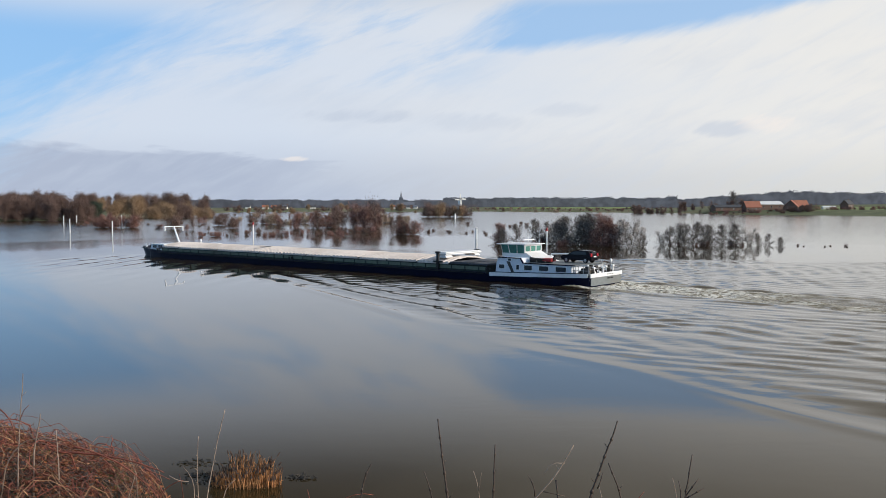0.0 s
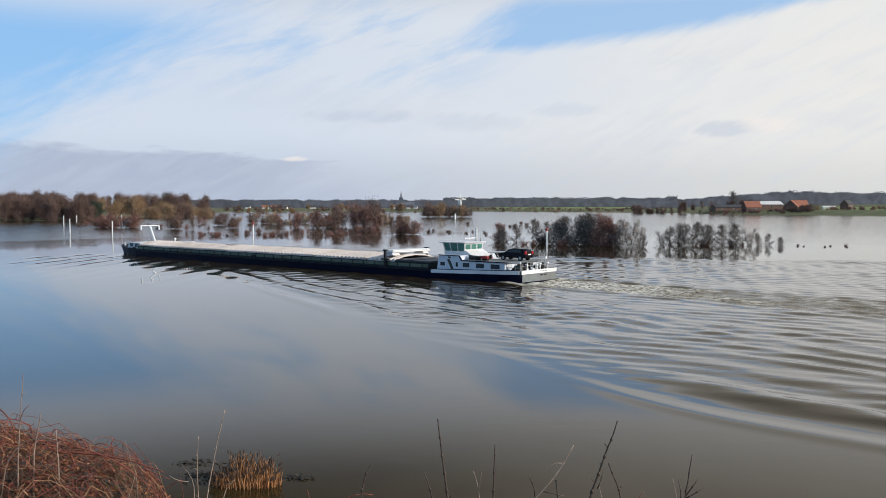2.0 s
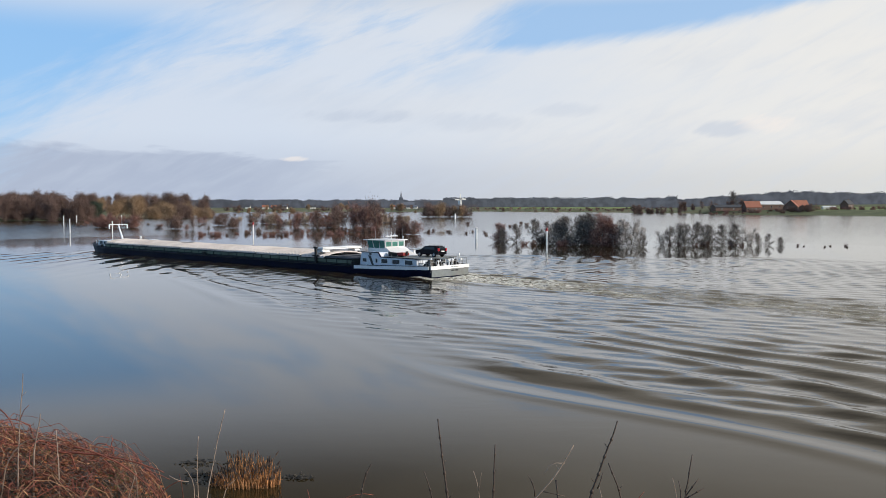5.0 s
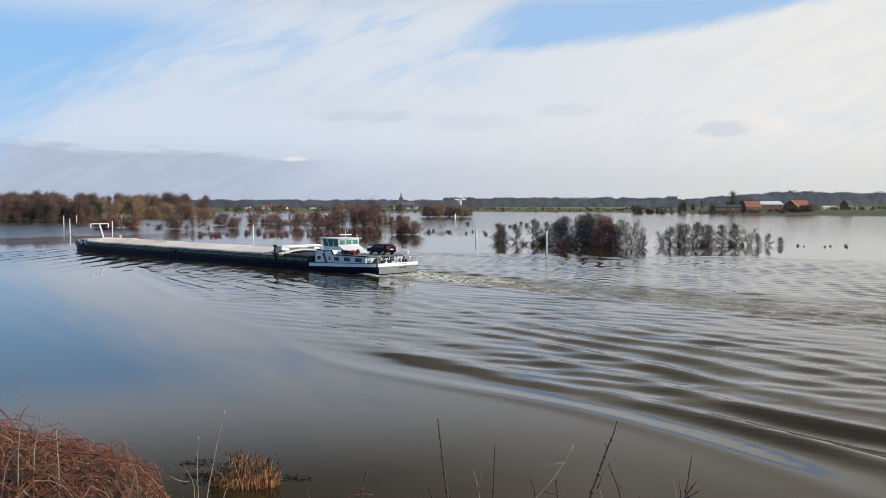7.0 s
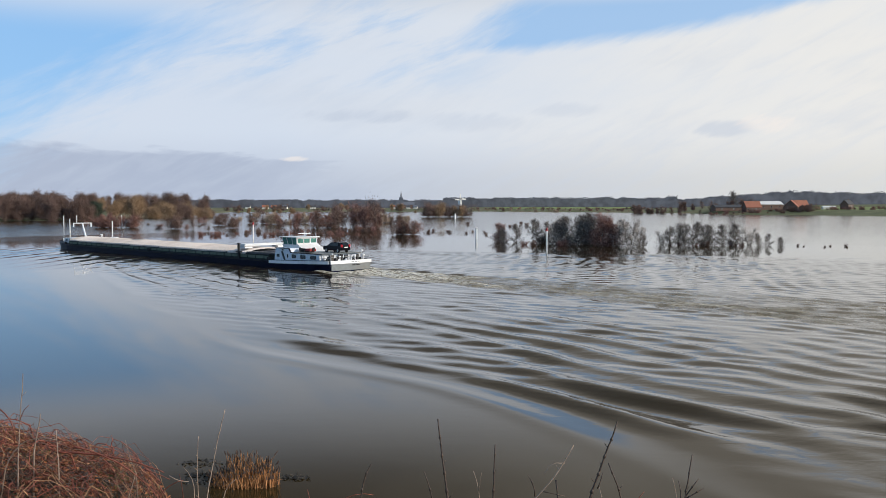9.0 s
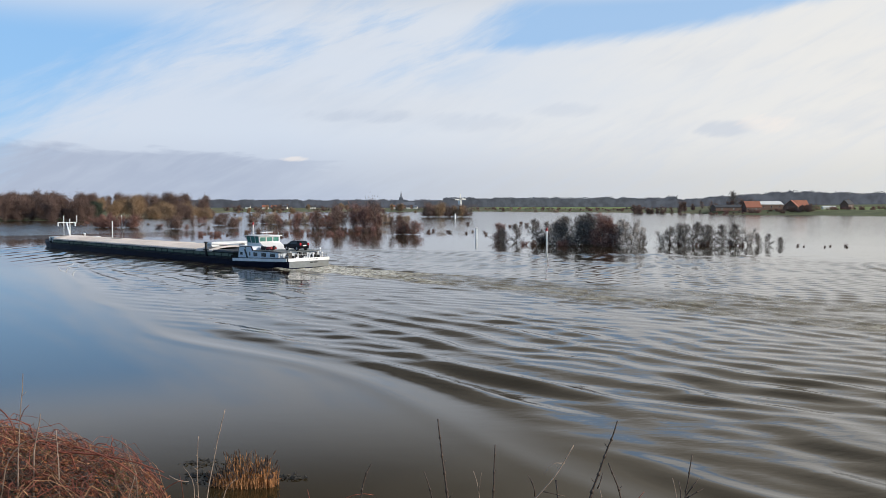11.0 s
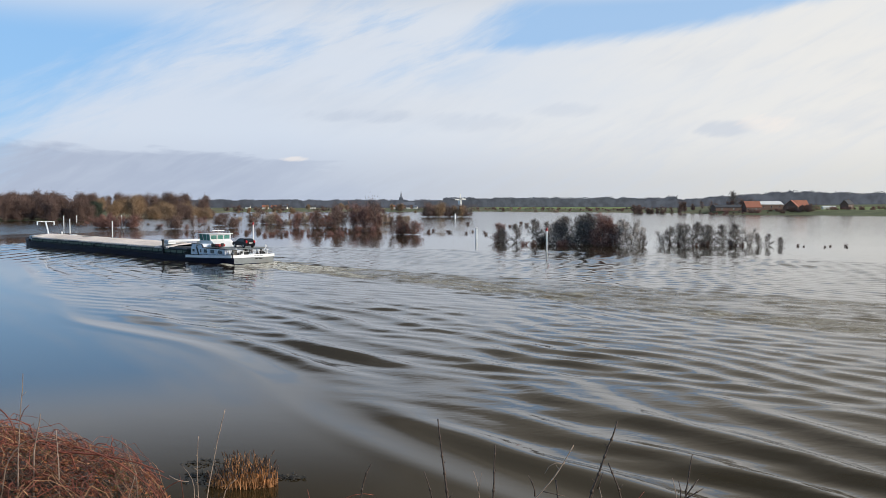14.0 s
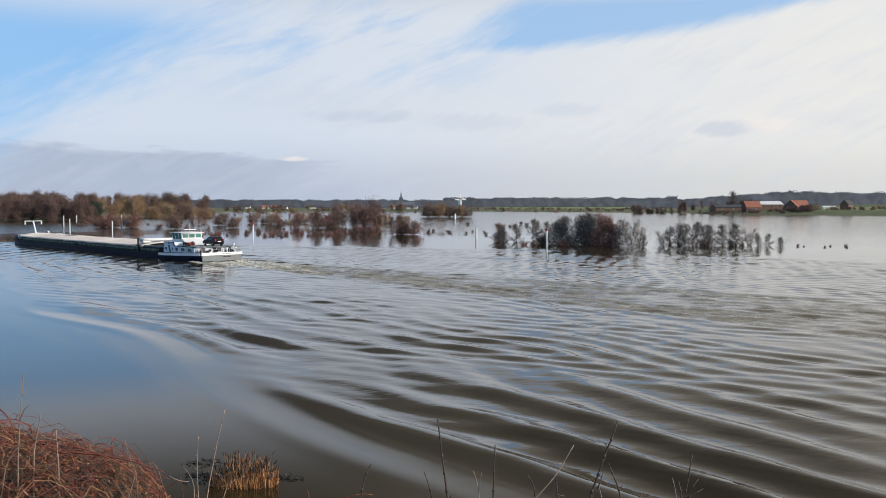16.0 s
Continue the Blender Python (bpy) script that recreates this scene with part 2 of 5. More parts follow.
def make_ground():
    ang = np.concatenate([np.linspace(-0.62, 0.62, 220), np.linspace(0.66, 2 * math.pi - 0.66, 60)])
    rad = np.concatenate([np.linspace(0.5, 60, 50), np.geomspace(64, 4600, 130)])
    A, R = np.meshgrid(ang, rad, indexing="ij")
    X, Y = R * np.sin(A), R * np.cos(A)
    Z = ground_height(X, Y)
    na, nr = A.shape
    verts = np.stack([X, Y, Z], -1).reshape(-1, 3)
    idx = np.arange(na * nr).reshape(na, nr)
    faces = [(int(idx[i, j]), int(idx[i, j + 1]), int(idx[(i + 1) % na, j + 1]), int(idx[(i + 1) % na, j])) for i in range(na) for j in range(nr - 1)]
    hub = len(verts)
    verts = np.vstack([verts, [[0, 0, 7.9]]])
    faces += [(hub, int(idx[i, 0]), int(idx[(i + 1) % na, 0])) for i in range(na)]
    ob = raw("ground", verts, faces, [BANK, LAND, FIELD], smooth=True)
    for f in ob.data.polygons:
        c = f.center
        if c.y > 250 or abs(c.x) > 250:
            u = c.x / max(c.y, 1)
            f.material_index = 1
            if (0.06 < u < 0.23 and c.y > 1240) or (u > 0.42 and 760 < c.y < 1150):
                f.material_index = 2
    return tagged(ob, "grassy river banks and flooded meadows in winter", "ground", kind="structure")


make_ground()


# ---- water ----
BASE_Z = -0.22


def make_water():
    xs = np.concatenate([np.linspace(-4500, -500, 12), np.linspace(-450, 450, 40), np.linspace(500, 4500, 12)])
    ys = np.concatenate([np.linspace(15, 500, 40), np.linspace(550, 2600, 20)])
    X, Y = np.meshgrid(xs, ys, indexing="ij")
    n, k = X.shape
    idx = np.arange(n * k).reshape(n, k)
    verts = np.stack([X, Y, 0 * X + BASE_Z], -1).reshape(-1, 3)
    faces = [(int(idx[i, j]), int(idx[i + 1, j]), int(idx[i + 1, j + 1]), int(idx[i, j + 1])) for i in range(n - 1) for j in range(k - 1)]
    ob = raw("water", verts, faces, WATER, smooth=True)
    left = smooth01((-0.22 - verts[:, 0] / verts[:, 1]) / 0.12)
    a = ob.data.attributes.new("ripple", "FLOAT", "POINT")
    a.data.foreach_set("value", (np.interp(verts[:, 1], [60, 170, 300, 500, 900], [0.05, 0.16, 0.26, 0.3, 0.3]) + 0.09 * left).astype(np.float32))
    ob.data.attributes.new("foam", "FLOAT", "POINT")
    a = ob.data.attributes.new("haze", "FLOAT", "POINT")
    a.data.foreach_set("value", (np.interp(verts[:, 1], [90, 200, 320, 500], [0.1, 0.8, 1.3, 1.6]) + 0.8 * left).astype(np.float32))
    return tagged(ob, "wide brown flood water of a river in winter", "water", kind="structure")


make_water()


def value_noise(x, y, seed):
    """Smooth noise on a lattice, about -1 to 1."""
    rng = np.random.RandomState(seed)
    tab = rng.uniform(-1, 1, (64, 64))
    xi, yi = np.floor(x).astype(int), np.floor(y).astype(int)
    fx, fy = smooth01(x - xi), smooth01(y - yi)
    g = lambda i, j: tab[i % 64, j % 64]
    return (g(xi, yi) * (1 - fx) + g(xi + 1, yi) * fx) * (1 - fy) + (g(xi, yi + 1) * (1 - fx) + g(xi + 1, yi + 1) * fx) * fy


def make_wake():
    """The ship's waves: they stand still beside the ship and so travel with it."""
    xs = np.concatenate([np.linspace(-262, -206, 24), np.arange(-205, 108, 0.5), np.linspace(110, 190, 28)])
    ys = np.concatenate([np.linspace(-150, -72, 30), np.arange(-70, 62, 0.4), np.linspace(64, 150, 34)])
    X, Y = np.meshgrid(xs, ys, indexing="ij")
    s, d = -X, np.abs(Y)
    wob = value_noise(s / 22, Y / 16, 3)
    front = np.interp(s, [-104, -60, -12, 8, 22, 34, 48, 62, 78, 95, 150], [1.5, 15, 32, 38.4, 42.6, 45.2, 47, 48.2, 51, 55, 65]) + 1.0 * wob
    front = np.where(Y < 0, np.minimum(0.6 * np.maximum(s + 100, 0), 112) + 2.5 * wob, front)
    q = front - d + 1.3 * value_noise(s / 10, Y / 9, 2) * smooth01((front - d) / 12)
    amp = (0.075 + 0.165 * smooth01((s + 5) / 95)) * smooth01((q + 1.5) / (5.5 + 3.5 * smooth01((s - 30) / 40))) * smooth01((s + 100) / 12) * (0.13 + 0.87 * np.exp(-np.maximum(q - 6, 0) / 9))
    amp = np.where(Y < 0, 0.5, 1.0) * amp * (0.62 + 0.75 * value_noise(s / 12, Y / 6, 5))
    lam = 4.5 - 0.03 * np.clip(q, 0, 40)
    th = 2 * math.pi * (q - 0.2) / lam + 1.5 * value_noise(s / 16, Y / 9, 6) + 0.5 * wob
    z = amp * (np.cos(th) + 0.22 * np.cos(2 * th))
    # shorter slanting waves inside the front
    inside = smooth01((q - 1) / 7) * smooth01((s + 97) / 14)
    z += 0.034 * inside * (0.5 + 0.7 * value_noise(s / 9, Y / 6, 7)) * np.cos(2 * math.pi * (0.86 * d - 0.5 * s) / 2.7 + 1.2 * wob)
    z += 0.03 * inside * (0.5 + 0.8 * value_noise(s / 7, Y / 5, 9)) * np.cos(2 * math.pi * (0.97 * d + 0.25 * s) / 1.9 + 2 * value_noise(s / 8, Y / 8, 11))
    z += 0.026 * inside * value_noise(s / 2.2, Y / 0.9, 13)
    # short steep waves thrown off along the hull
    side = smooth01((s + 97) / 8) * smooth01((20 - s) / 30) * np.exp(-(np.maximum(d - 4, 0) / (9.0 + 0.22 * np.maximum(-s, 0))) ** 2)
    z += 0.085 * side * (0.6 + 0.6 * value_noise(s / 6, Y / 4, 31)) * np.cos(2 * math.pi * (0.66 * d - 0.75 * s) / 4.2 + 1.5 * wob)
    # the churned trail of the screw
    half = 4.2 + 0.085 * np.maximum(s, 0)
    trail = smooth01((half - d) / 1.6) * smooth01((s + 1.0) / 1.5) * np.exp(-np.maximum(s, 0) / 150) * (0.75 + 0.35 * value_noise(s / 9, Y / 3, 37))
    z += trail * (0.15 * value_noise(s / 1.3, Y / 0.9, 17) + 0.08 * value_noise(s / 2.8, Y / 1.9, 19))
    z += 0.10 * np.exp(-((d - half - 0.4) / 1.0) ** 2) * smooth01(s / 5) * np.exp(-np.maximum(s, 0) / 70)
    ripple = np.clip(np.where(Y < 0, 0.16, 0.42) * inside + 0.9 * trail, 0, 1.3)
    foam = trail * (0.7 + 0.5 * value_noise(s / 3, Y / 1.2, 23)) + 2.2 * trail * np.exp(-np.maximum(s, 0) / 12) * (d < 4.6)
    curl = np.exp(-((d - 4.3 - 0.2 * np.maximum(s + 1, 0)) / 0.7) ** 2) * smooth01((s + 4) / 3) * np.exp(-np.maximum(s, 0) / 7)
    bow = np.exp(-((d - 1.2 - 0.35 * np.maximum(s + BARGE_LENGTH, 0)) / 0.8) ** 2) * smooth01((s + BARGE_LENGTH + 2) / 2) * np.exp(-np.maximum(s + BARGE_LENGTH, 0) / 6)
    foam = foam + 1.6 * curl + 0.8 * bow
    z += 0.16 * curl + 0.2 * bow
    edge = np.minimum.reduce([X - xs[0], xs[-1] - X, Y - ys[0], ys[-1] - Y])
    rim = 1 - smooth01((edge - 5) / 60)
    ripple = ripple * (1 - rim) + 0.05 * rim
    haze = (0.12 + 0.3 * smooth01((-Y - 6) / 30)) * (1 - rim) + 0.5 * rim
    ahead = smooth01((-s - 108) / 40)
    calm = (Y > 0) * (1 - inside) * (1 - rim)
    haze = np.maximum(haze * (1 - calm), 1.1 * ahead)
    ripple = np.maximum(ripple, 0.15 * ahead)
    z = z * smooth01((edge - 50) / 14) - 0.27 * (1 - smooth01((edge - 2) / 70))
    n, k = X.shape
    idx = np.arange(n * k).reshape(n, k)
    verts = np.stack([X, Y, z], -1).reshape(-1, 3).astype(np.float32)
    loops = np.stack([idx[:-1, :-1], idx[1:, :-1], idx[1:, 1:], idx[:-1, 1:]], -1).reshape(-1, 4).astype(np.int32)
    me = bpy.data.meshes.new("wake")
    me.vertices.add(len(verts))
    me.vertices.foreach_set("co", verts.ravel())
    me.loops.add(loops.size)
    me.loops.foreach_set("vertex_index", loops.ravel())
    me.polygons.add(len(loops))
    me.polygons.foreach_set("loop_start", np.arange(0, loops.size, 4, dtype=np.int32))
    me.polygons.foreach_set("use_smooth", np.ones(len(loops), dtype=bool))
    me.update(calc_edges=True)
    me.materials.append(WATER)
    for name, v in (("ripple", ripple), ("foam", foam), ("haze", haze)):
        me.attributes.new(name, "FLOAT", "POINT").data.foreach_set("value", v.astype(np.float32).ravel())
    return tagged(new("wake", me), "long waves and churned brown trail behind the barge", "water", kind="structure")


wake = make_wake()

# ---- trees ----
BARK = material("wet_bark", (0.12, 0.1, 0.085), 0.9, 0.3, 2.0)
TWIG_GREY = material("grey_twigs", (0.25, 0.215, 0.195), 0.9, 0.3, 0.5, per_piece=0.75)
TWIG_ALDER = material("dark_alder_twigs", (0.15, 0.13, 0.12), 0.9, 0.3, 0.5, per_piece=0.85)
TWIG_RED = material("red_brown_twigs", (0.215, 0.11, 0.09), 0.9, 0.3, 0.5, per_piece=0.35)
TWIG_PALE = material("pale_twigs", (0.32, 0.28, 0.25), 0.9, 0.3, 0.5, per_piece=0.6)
TWIG_STRAW = material("straw_reed", (0.34, 0.26, 0.19), 0.9, 0.2, 0.5, per_piece=0.3)
TWIG_OCHRE = material("ochre_willow_twigs", (0.28, 0.185, 0.11), 0.9, 0.3, 0.5, per_piece=0.22)
TWIG_BROWN = material("brown_twigs", (0.14, 0.088, 0.072), 0.9, 0.3, 0.5, per_piece=0.14)
EVERGREEN = material("dark_evergreen", (0.03, 0.045, 0.03), 0.9, 0.3, 0.5, per_piece=0.4)
# bare wood with the bluish haze of distance mixed into its colour
HAZED_WOOD = material("hazed_bare_wood", (0.115, 0.12, 0.14), 0.95, 0.25, 0.02, per_piece=0.12)


def grow(rng, base, height, stems, lean, limbs=7, low=0.22, reach=0.32, rise=(0.5, 1.1), taper=0.6):
    """Limbs of a bare tree: lists of points with start and end radius, and the tips."""
    paths, tips = [], []
    for k in range(stems):
        a = rng.uniform(0, 2 * math.pi)
        d = Vector((math.cos(a) * lean, math.sin(a) * lean, 1)).normalized()
        p = Vector(base) + Vector((math.cos(a), math.sin(a), 0)) * (0.04 * height if stems > 1 else 0)
        p.z = base[2]
        h = height * rng.uniform(0.75, 0.95)
        pts = [p.copy()]
        for i in range(6):
            d = (d + Vector((rng.uniform(-0.12, 0.12), rng.uniform(-0.12, 0.12), 0.08))).normalized()
            p = p + d * (h / 6)
            pts.append(p.copy())
        r = 0.016 * height / math.sqrt(stems)
        paths.append((pts, r, r * 0.2))
        tips.append((pts[-1], d))
        for i in range(limbs):
            f = low + (0.97 - low) * i / limbs
            j = min(5, int(f * 6))
            q = pts[j].lerp(pts[j + 1], f * 6 - j)
            b = rng.uniform(0, 2 * math.pi)
            e = Vector((math.cos(b), math.sin(b), rng.uniform(*rise))).normalized()
            ln = height * reach * (1.05 - taper * f) * rng.uniform(0.7, 1.2)
            lp = [q]
            for g in range(3):
                e = (e + Vector((rng.uniform(-0.2, 0.2), rng.uniform(-0.2, 0.2), 0.14))).normalized()
                lp.append(lp[-1] + e * (ln / 3))
                tips.append((lp[-1], e))
            paths.append((lp, r * 0.6, r * 0.16))
    return paths, tips


def make_tree(name, label, height, seed, twig, stems=1, lean=0.1, per_tip=26, twig_len=0.11, twig_w=0.009, spread=1.0, limbs=8, category="tree", low=0.22, reach=0.32, rise=(0.5, 1.1), taper=0.6):
    rng = random.Random(seed)
    root = empty(name, label, category)
    paths, tips = grow(rng, (0, 0, -1.2), height + 1.2, stems, lean, limbs, low, reach, rise, taper)
    bm = bmesh.new()
    for pts, r0, r1 in paths:
        tube(bm, pts, r0, r1, 5)
    part("trunk", bm, BARK, root, smooth=True)
    verts, faces = [], []
    for p, d in tips:
        for k in range(per_tip):
            o = p + Vector((rng.gauss(0, 1), rng.gauss(0, 1), rng.gauss(0, 0.8))) * (0.055 * height * spread)
            if o.z < 0.15:
                o.z = 0.15 + rng.uniform(0, 0.1) * height
            e = (d * 0.7 + Vector((rng.gauss(0, 0.7), rng.gauss(0, 0.7), rng.gauss(0.25, 0.5)))).normalized()
            ln = height * twig_len * rng.uniform(0.5, 1.3)
            w = e.cross(Vector((rng.gauss(0, 1), rng.gauss(0, 1), rng.gauss(0, 1)))).normalized() * (height * twig_w * rng.uniform(0.6, 1.4))
            n = len(verts)
            verts += [o - w, o + w, o + e * ln + w * 0.2]
            faces.append((n, n + 1, n + 2))
    raw("crown", verts, faces, twig, root)
    return root


def place(ob, x, y, scale=1.0, turn=0.0, z=BASE_Z, squash=1.0):
    m = Matrix.Translation((x, y, z)) @ Matrix.Rotation(turn, 4, "Z") @ Matrix.Diagonal((scale, scale, scale * squash, 1))
    return copy_thing(ob, m)


def plant(kinds, rows, group, z=BASE_Z, seed=1):
    """Copies of the tree kinds at rows of bearing, distance, height; each kind is 1 m high in its own space."""
    rng = random.Random(seed)
    for k, (u, dist, h, kind) in enumerate(rows):
        src = kinds[kind]
        ob = place(src, u * dist, dist, h / src["tall"], rng.uniform(0, 6.28), z if z is not None else float(ground_height(np.array(u * dist), np.array(dist))))
        ob["group"] = group
    return


def kind_of(ob, tall):
    ob["tall"] = tall
    return ob


K = {
    "grey": kind_of(make_tree("bare_tree", "bare grey alder standing in the flood water", 8, 11, TWIG_ALDER, 2, 0.12, 13, 0.085, 0.0066, 1.0, 28, low=0.08, reach=0.42, rise=(0.15, 0.6), taper=0.9), 8),
    "grey2": kind_of(make_tree("bare_tree", "bare dark alder standing in the flood water", 8, 12, TWIG_GREY, 4, 0.26, 16, 0.12, 0.0045, 1.6, 13, low=0.12), 8),
    "red": kind_of(make_tree("bare_tree", "red-brown bare tree standing in the flood water", 8, 13, TWIG_RED, 2, 0.1, 20, 0.09, 0.006, 1.1, 28, low=0.04, reach=0.38, rise=(0.15, 0.6), taper=0.9), 8),
    "pale": kind_of(make_tree("bare_tree", "pale bare tree standing in the flood water", 8, 14, TWIG_PALE, 2, 0.2, 13, 0.09, 0.005, 1.1, 24, low=0.08, reach=0.42, rise=(0.15, 0.6), taper=0.9), 8),
    "cone": kind_of(make_tree("bare_tree", "slender bare alder with dark cones standing in the water", 8, 24, TWIG_ALDER, 1, 0.05, 13, 0.08, 0.0068, 0.95, 44, low=0.06, reach=0.44, rise=(0.15, 0.6), taper=0.9), 8),
    "cone2": kind_of(make_tree("bare_tree", "slender bare alder leaning over the water", 8, 25, TWIG_ALDER, 1, 0.1, 12, 0.08, 0.0068, 0.95, 40, low=0.08, reach=0.46, rise=(0.15, 0.6), taper=0.9), 8),
    "thin": kind_of(make_tree("bare_tree", "thin red-brown tree standing in the flood", 8, 26, TWIG_RED, 2, 0.16, 20, 0.13, 0.005, 1.9, 12, low=0.15), 8),
    "thin2": kind_of(make_tree("bare_tree", "thin grey-brown tree standing in the flood", 8, 27, TWIG_BROWN, 2, 0.22, 18, 0.13, 0.005, 2.0, 12, low=0.15), 8),
    "straw": kind_of(make_tree("reed_tuft", "pale straw-coloured reeds standing in the flood", 3, 28, TWIG_STRAW, 6, 0.7, 34, 0.28, 0.01, 2.2, 4, "reeds", low=0.1), 3),
    "shrub": kind_of(make_tree("shrub", "bare brown shrub half under the flood water", 3, 15, TWIG_BROWN, 5, 0.5, 26, 0.26, 0.007, 2.3, 5, "shrub"), 3),
    "redshrub": kind_of(make_tree("shrub", "red-brown bare shrub half under the flood water", 3, 16, TWIG_RED, 5, 0.55, 26, 0.26, 0.007, 2.4, 5, "shrub"), 3),
    "willow": kind_of(make_tree("willow_tree", "ochre winter willow with a dense round crown", 13, 17, TWIG_OCHRE, 3, 0.3, 75, 0.1, 0.005, 1.9, 8), 13),
    "brown": kind_of(make_tree("bare_tree", "tall brown bare tree at the edge of a wood", 17, 18, TWIG_BROWN, 1, 0.1, 150, 0.055, 0.0065, 1.6, 10, low=0.1), 17),
    "brown2": kind_of(make_tree("bare_tree", "broad brown bare tree at the edge of a wood", 17, 19, TWIG_BROWN, 2, 0.2, 110, 0.055, 0.0065, 1.7, 9, low=0.1), 17),
    "ever": kind_of(make_tree("evergreen_tree", "dark evergreen tree between bare trees", 15, 20, EVERGREEN, 1, 0.05, 70, 0.08, 0.012, 1.3, 10), 15),
}
for k, ob in enumerate(K.values()):
    ob.matrix_basis = Matrix.Translation((-240 - 9 * k, 520 + 3 * k, 0.4))     # the patterns themselves stand in the wood


def row_of(kinds, u0, u1, d0, d1, h0, h1, n, seed):
    rng = random.Random(seed)
    return [(u0 + (u1 - u0) * min(1, max(0, (k + rng.uniform(-1.4, 2.4)) / n)), rng.uniform(d0, d1), h0 + (h1 - h0) * rng.random() ** 1.3, rng.choice(kinds)) for k in range(n)]


# the near clumps of alders
plant(K, [(0.064, 214, 5.4, "red"), (0.070, 211, 4.4, "grey"), (0.085, 210, 5.0, "cone2"), (0.112, 205, 6.4, "cone"), (0.119, 207, 5.6, "cone2"), (0.127, 203, 6.0, "cone"), (0.136, 200, 7.6, "grey"),
          (0.143, 203, 7.0, "cone2"), (0.151, 198, 7.6, "cone"), (0.159, 199, 8.1, "cone"), (0.166, 196, 7.6, "grey"), (0.173, 198, 7.4, "cone2")], "alders in the near clump", seed=2)
plant(K, [(0.181, 194, 8.3, "red"), (0.188, 191, 7.3, "red"), (0.194, 192, 6.0, "red"), (0.205, 190, 6.6, "pale"), (0.215, 188, 6.8, "pale"), (0.226, 189, 5.0, "pale"), (0.231, 187, 3.0, "cone2")],
      "alders in the near clump", seed=22)
plant(K, row_of(["shrub", "redshrub", "shrub"], 0.094, 0.2, 194, 205, 0.9, 2.2, 11, 23), "undergrowth of the near clump", seed=23)
plant(K, [(0.253, 199, 3.8, "pale"), (0.262, 197, 4.6, "cone2"), (0.272, 199, 5.5, "cone"), (0.279, 196, 5.2, "cone2"), (0.288, 196, 5.9, "cone"), (0.302, 198, 4.8, "cone2"), (0.312, 196, 5.3, "cone"), (0.323, 198, 5.3, "cone"),
          (0.339, 196, 5.6, "cone"), (0.354, 197, 4.4, "pale"), (0.366, 197, 3.1, "cone"), (0.376, 198, 2.9, "cone2"), (0.391, 197, 2.4, "grey")],
      "alders in the second clump", seed=3)
plant(K, row_of(["shrub"], 0.258, 0.345, 194, 199, 0.7, 1.5, 7, 24), "undergrowth of the second clump", seed=24)
plant(K, row_of(["shrub"], 0.41, 0.47, 188, 196, 0.35, 0.6, 6, 25), "tops of drowned shrubs", seed=25)
# the drowned scrub on the islands
plant(K, row_of(["thin", "red", "thin2", "thin"], -0.145, -0.068, 330, 410, 5.5, 11.5, 19, 4), "trees on the flooded island", seed=4)
plant(K, row_of(["thin", "shrub", "straw"], -0.20, -0.13, 330, 420, 2.0, 7.0, 14, 5), "trees on the flooded island", seed=5)
plant(K, row_of(["shrub", "redshrub", "thin2"], -0.056, -0.03, 258, 268, 3.2, 5.6, 6, 6), "trees on the flooded island", seed=6)
plant(K, row_of(["shrub", "redshrub"], -0.115, -0.08, 285, 300, 1.2, 2.4, 6, 26), "trees on the flooded island", seed=26)
plant(K, row_of(["redshrub", "redshrub", "shrub", "thin"], -0.28, -0.10, 250, 285, 0.7, 2.3, 34, 7), "scrub in the flood", seed=7)
plant(K, row_of(["thin2", "shrub", "thin", "thin"], -0.31, -0.17, 290, 430, 1.4, 5.5, 22, 8), "scrub in the flood", seed=8)
plant(K, row_of(["straw", "straw", "shrub"], -0.075, -0.045, 400, 440, 3.0, 5.0, 5, 27), "reeds in the flood", seed=27)
plant(K, row_of(["straw", "shrub", "thin2", "thin"], -0.26, -0.04, 450, 700, 1.2, 4.2, 34, 28), "reeds in the flood", seed=28)
plant(K, row_of(["redshrub", "red"], -0.398, -0.358, 335, 350, 5.0, 6.6, 7, 9), "red shrubs in the flood", seed=9)
plant(K, row_of(["shrub", "redshrub"], -0.43, -0.30, 320, 420, 1.0, 2.2, 12, 10), "scrub in the flood", seed=10)
plant(K, row_of(["willow", "shrub", "willow"], -0.018, 0.026, 590, 620, 7.5, 11, 9, 11), "shrubs on the far island", seed=11)
plant(K, row_of(["shrub"], -0.02, 0.05, 262, 300, 0.6, 1.4, 8, 12), "scrub in the flood", seed=12)
plant(K, row_of(["shrub"], 0.02, 0.1, 340, 480, 0.7, 1.6, 6, 29), "scrub in the flood", seed=29)
# woods and willows of the far bank
plant(K, row_of(["brown", "brown2"], -0.60, -0.412, 458, 490, 11.5, 15.2, 36, 13), "trees of the wood", None, seed=13)
plant(K, row_of(["brown2", "brown", "brown"], -0.60, -0.40, 505, 560, 14, 16.8, 34, 14), "trees of the wood", None, seed=14)
plant(K, row_of(["ever"], -0.428, -0.40, 478, 500, 11, 14, 3, 15), "evergreens by the wood", None, seed=15)
plant(K, row_of(["willow", "willow", "brown2"], -0.40, -0.262, 540, 620, 9.5, 14, 22, 16), "willows on the far bank", None, seed=16)
plant(K, row_of(["brown", "brown2"], -0.41, -0.275, 700, 800, 13, 18, 24, 17), "trees behind the willows", None, seed=17)
plant(K, row_of(["shrub", "grey", "willow"], -0.25, -0.02, 850, 1080, 4, 10, 40, 18), "trees by the village", None, seed=18)
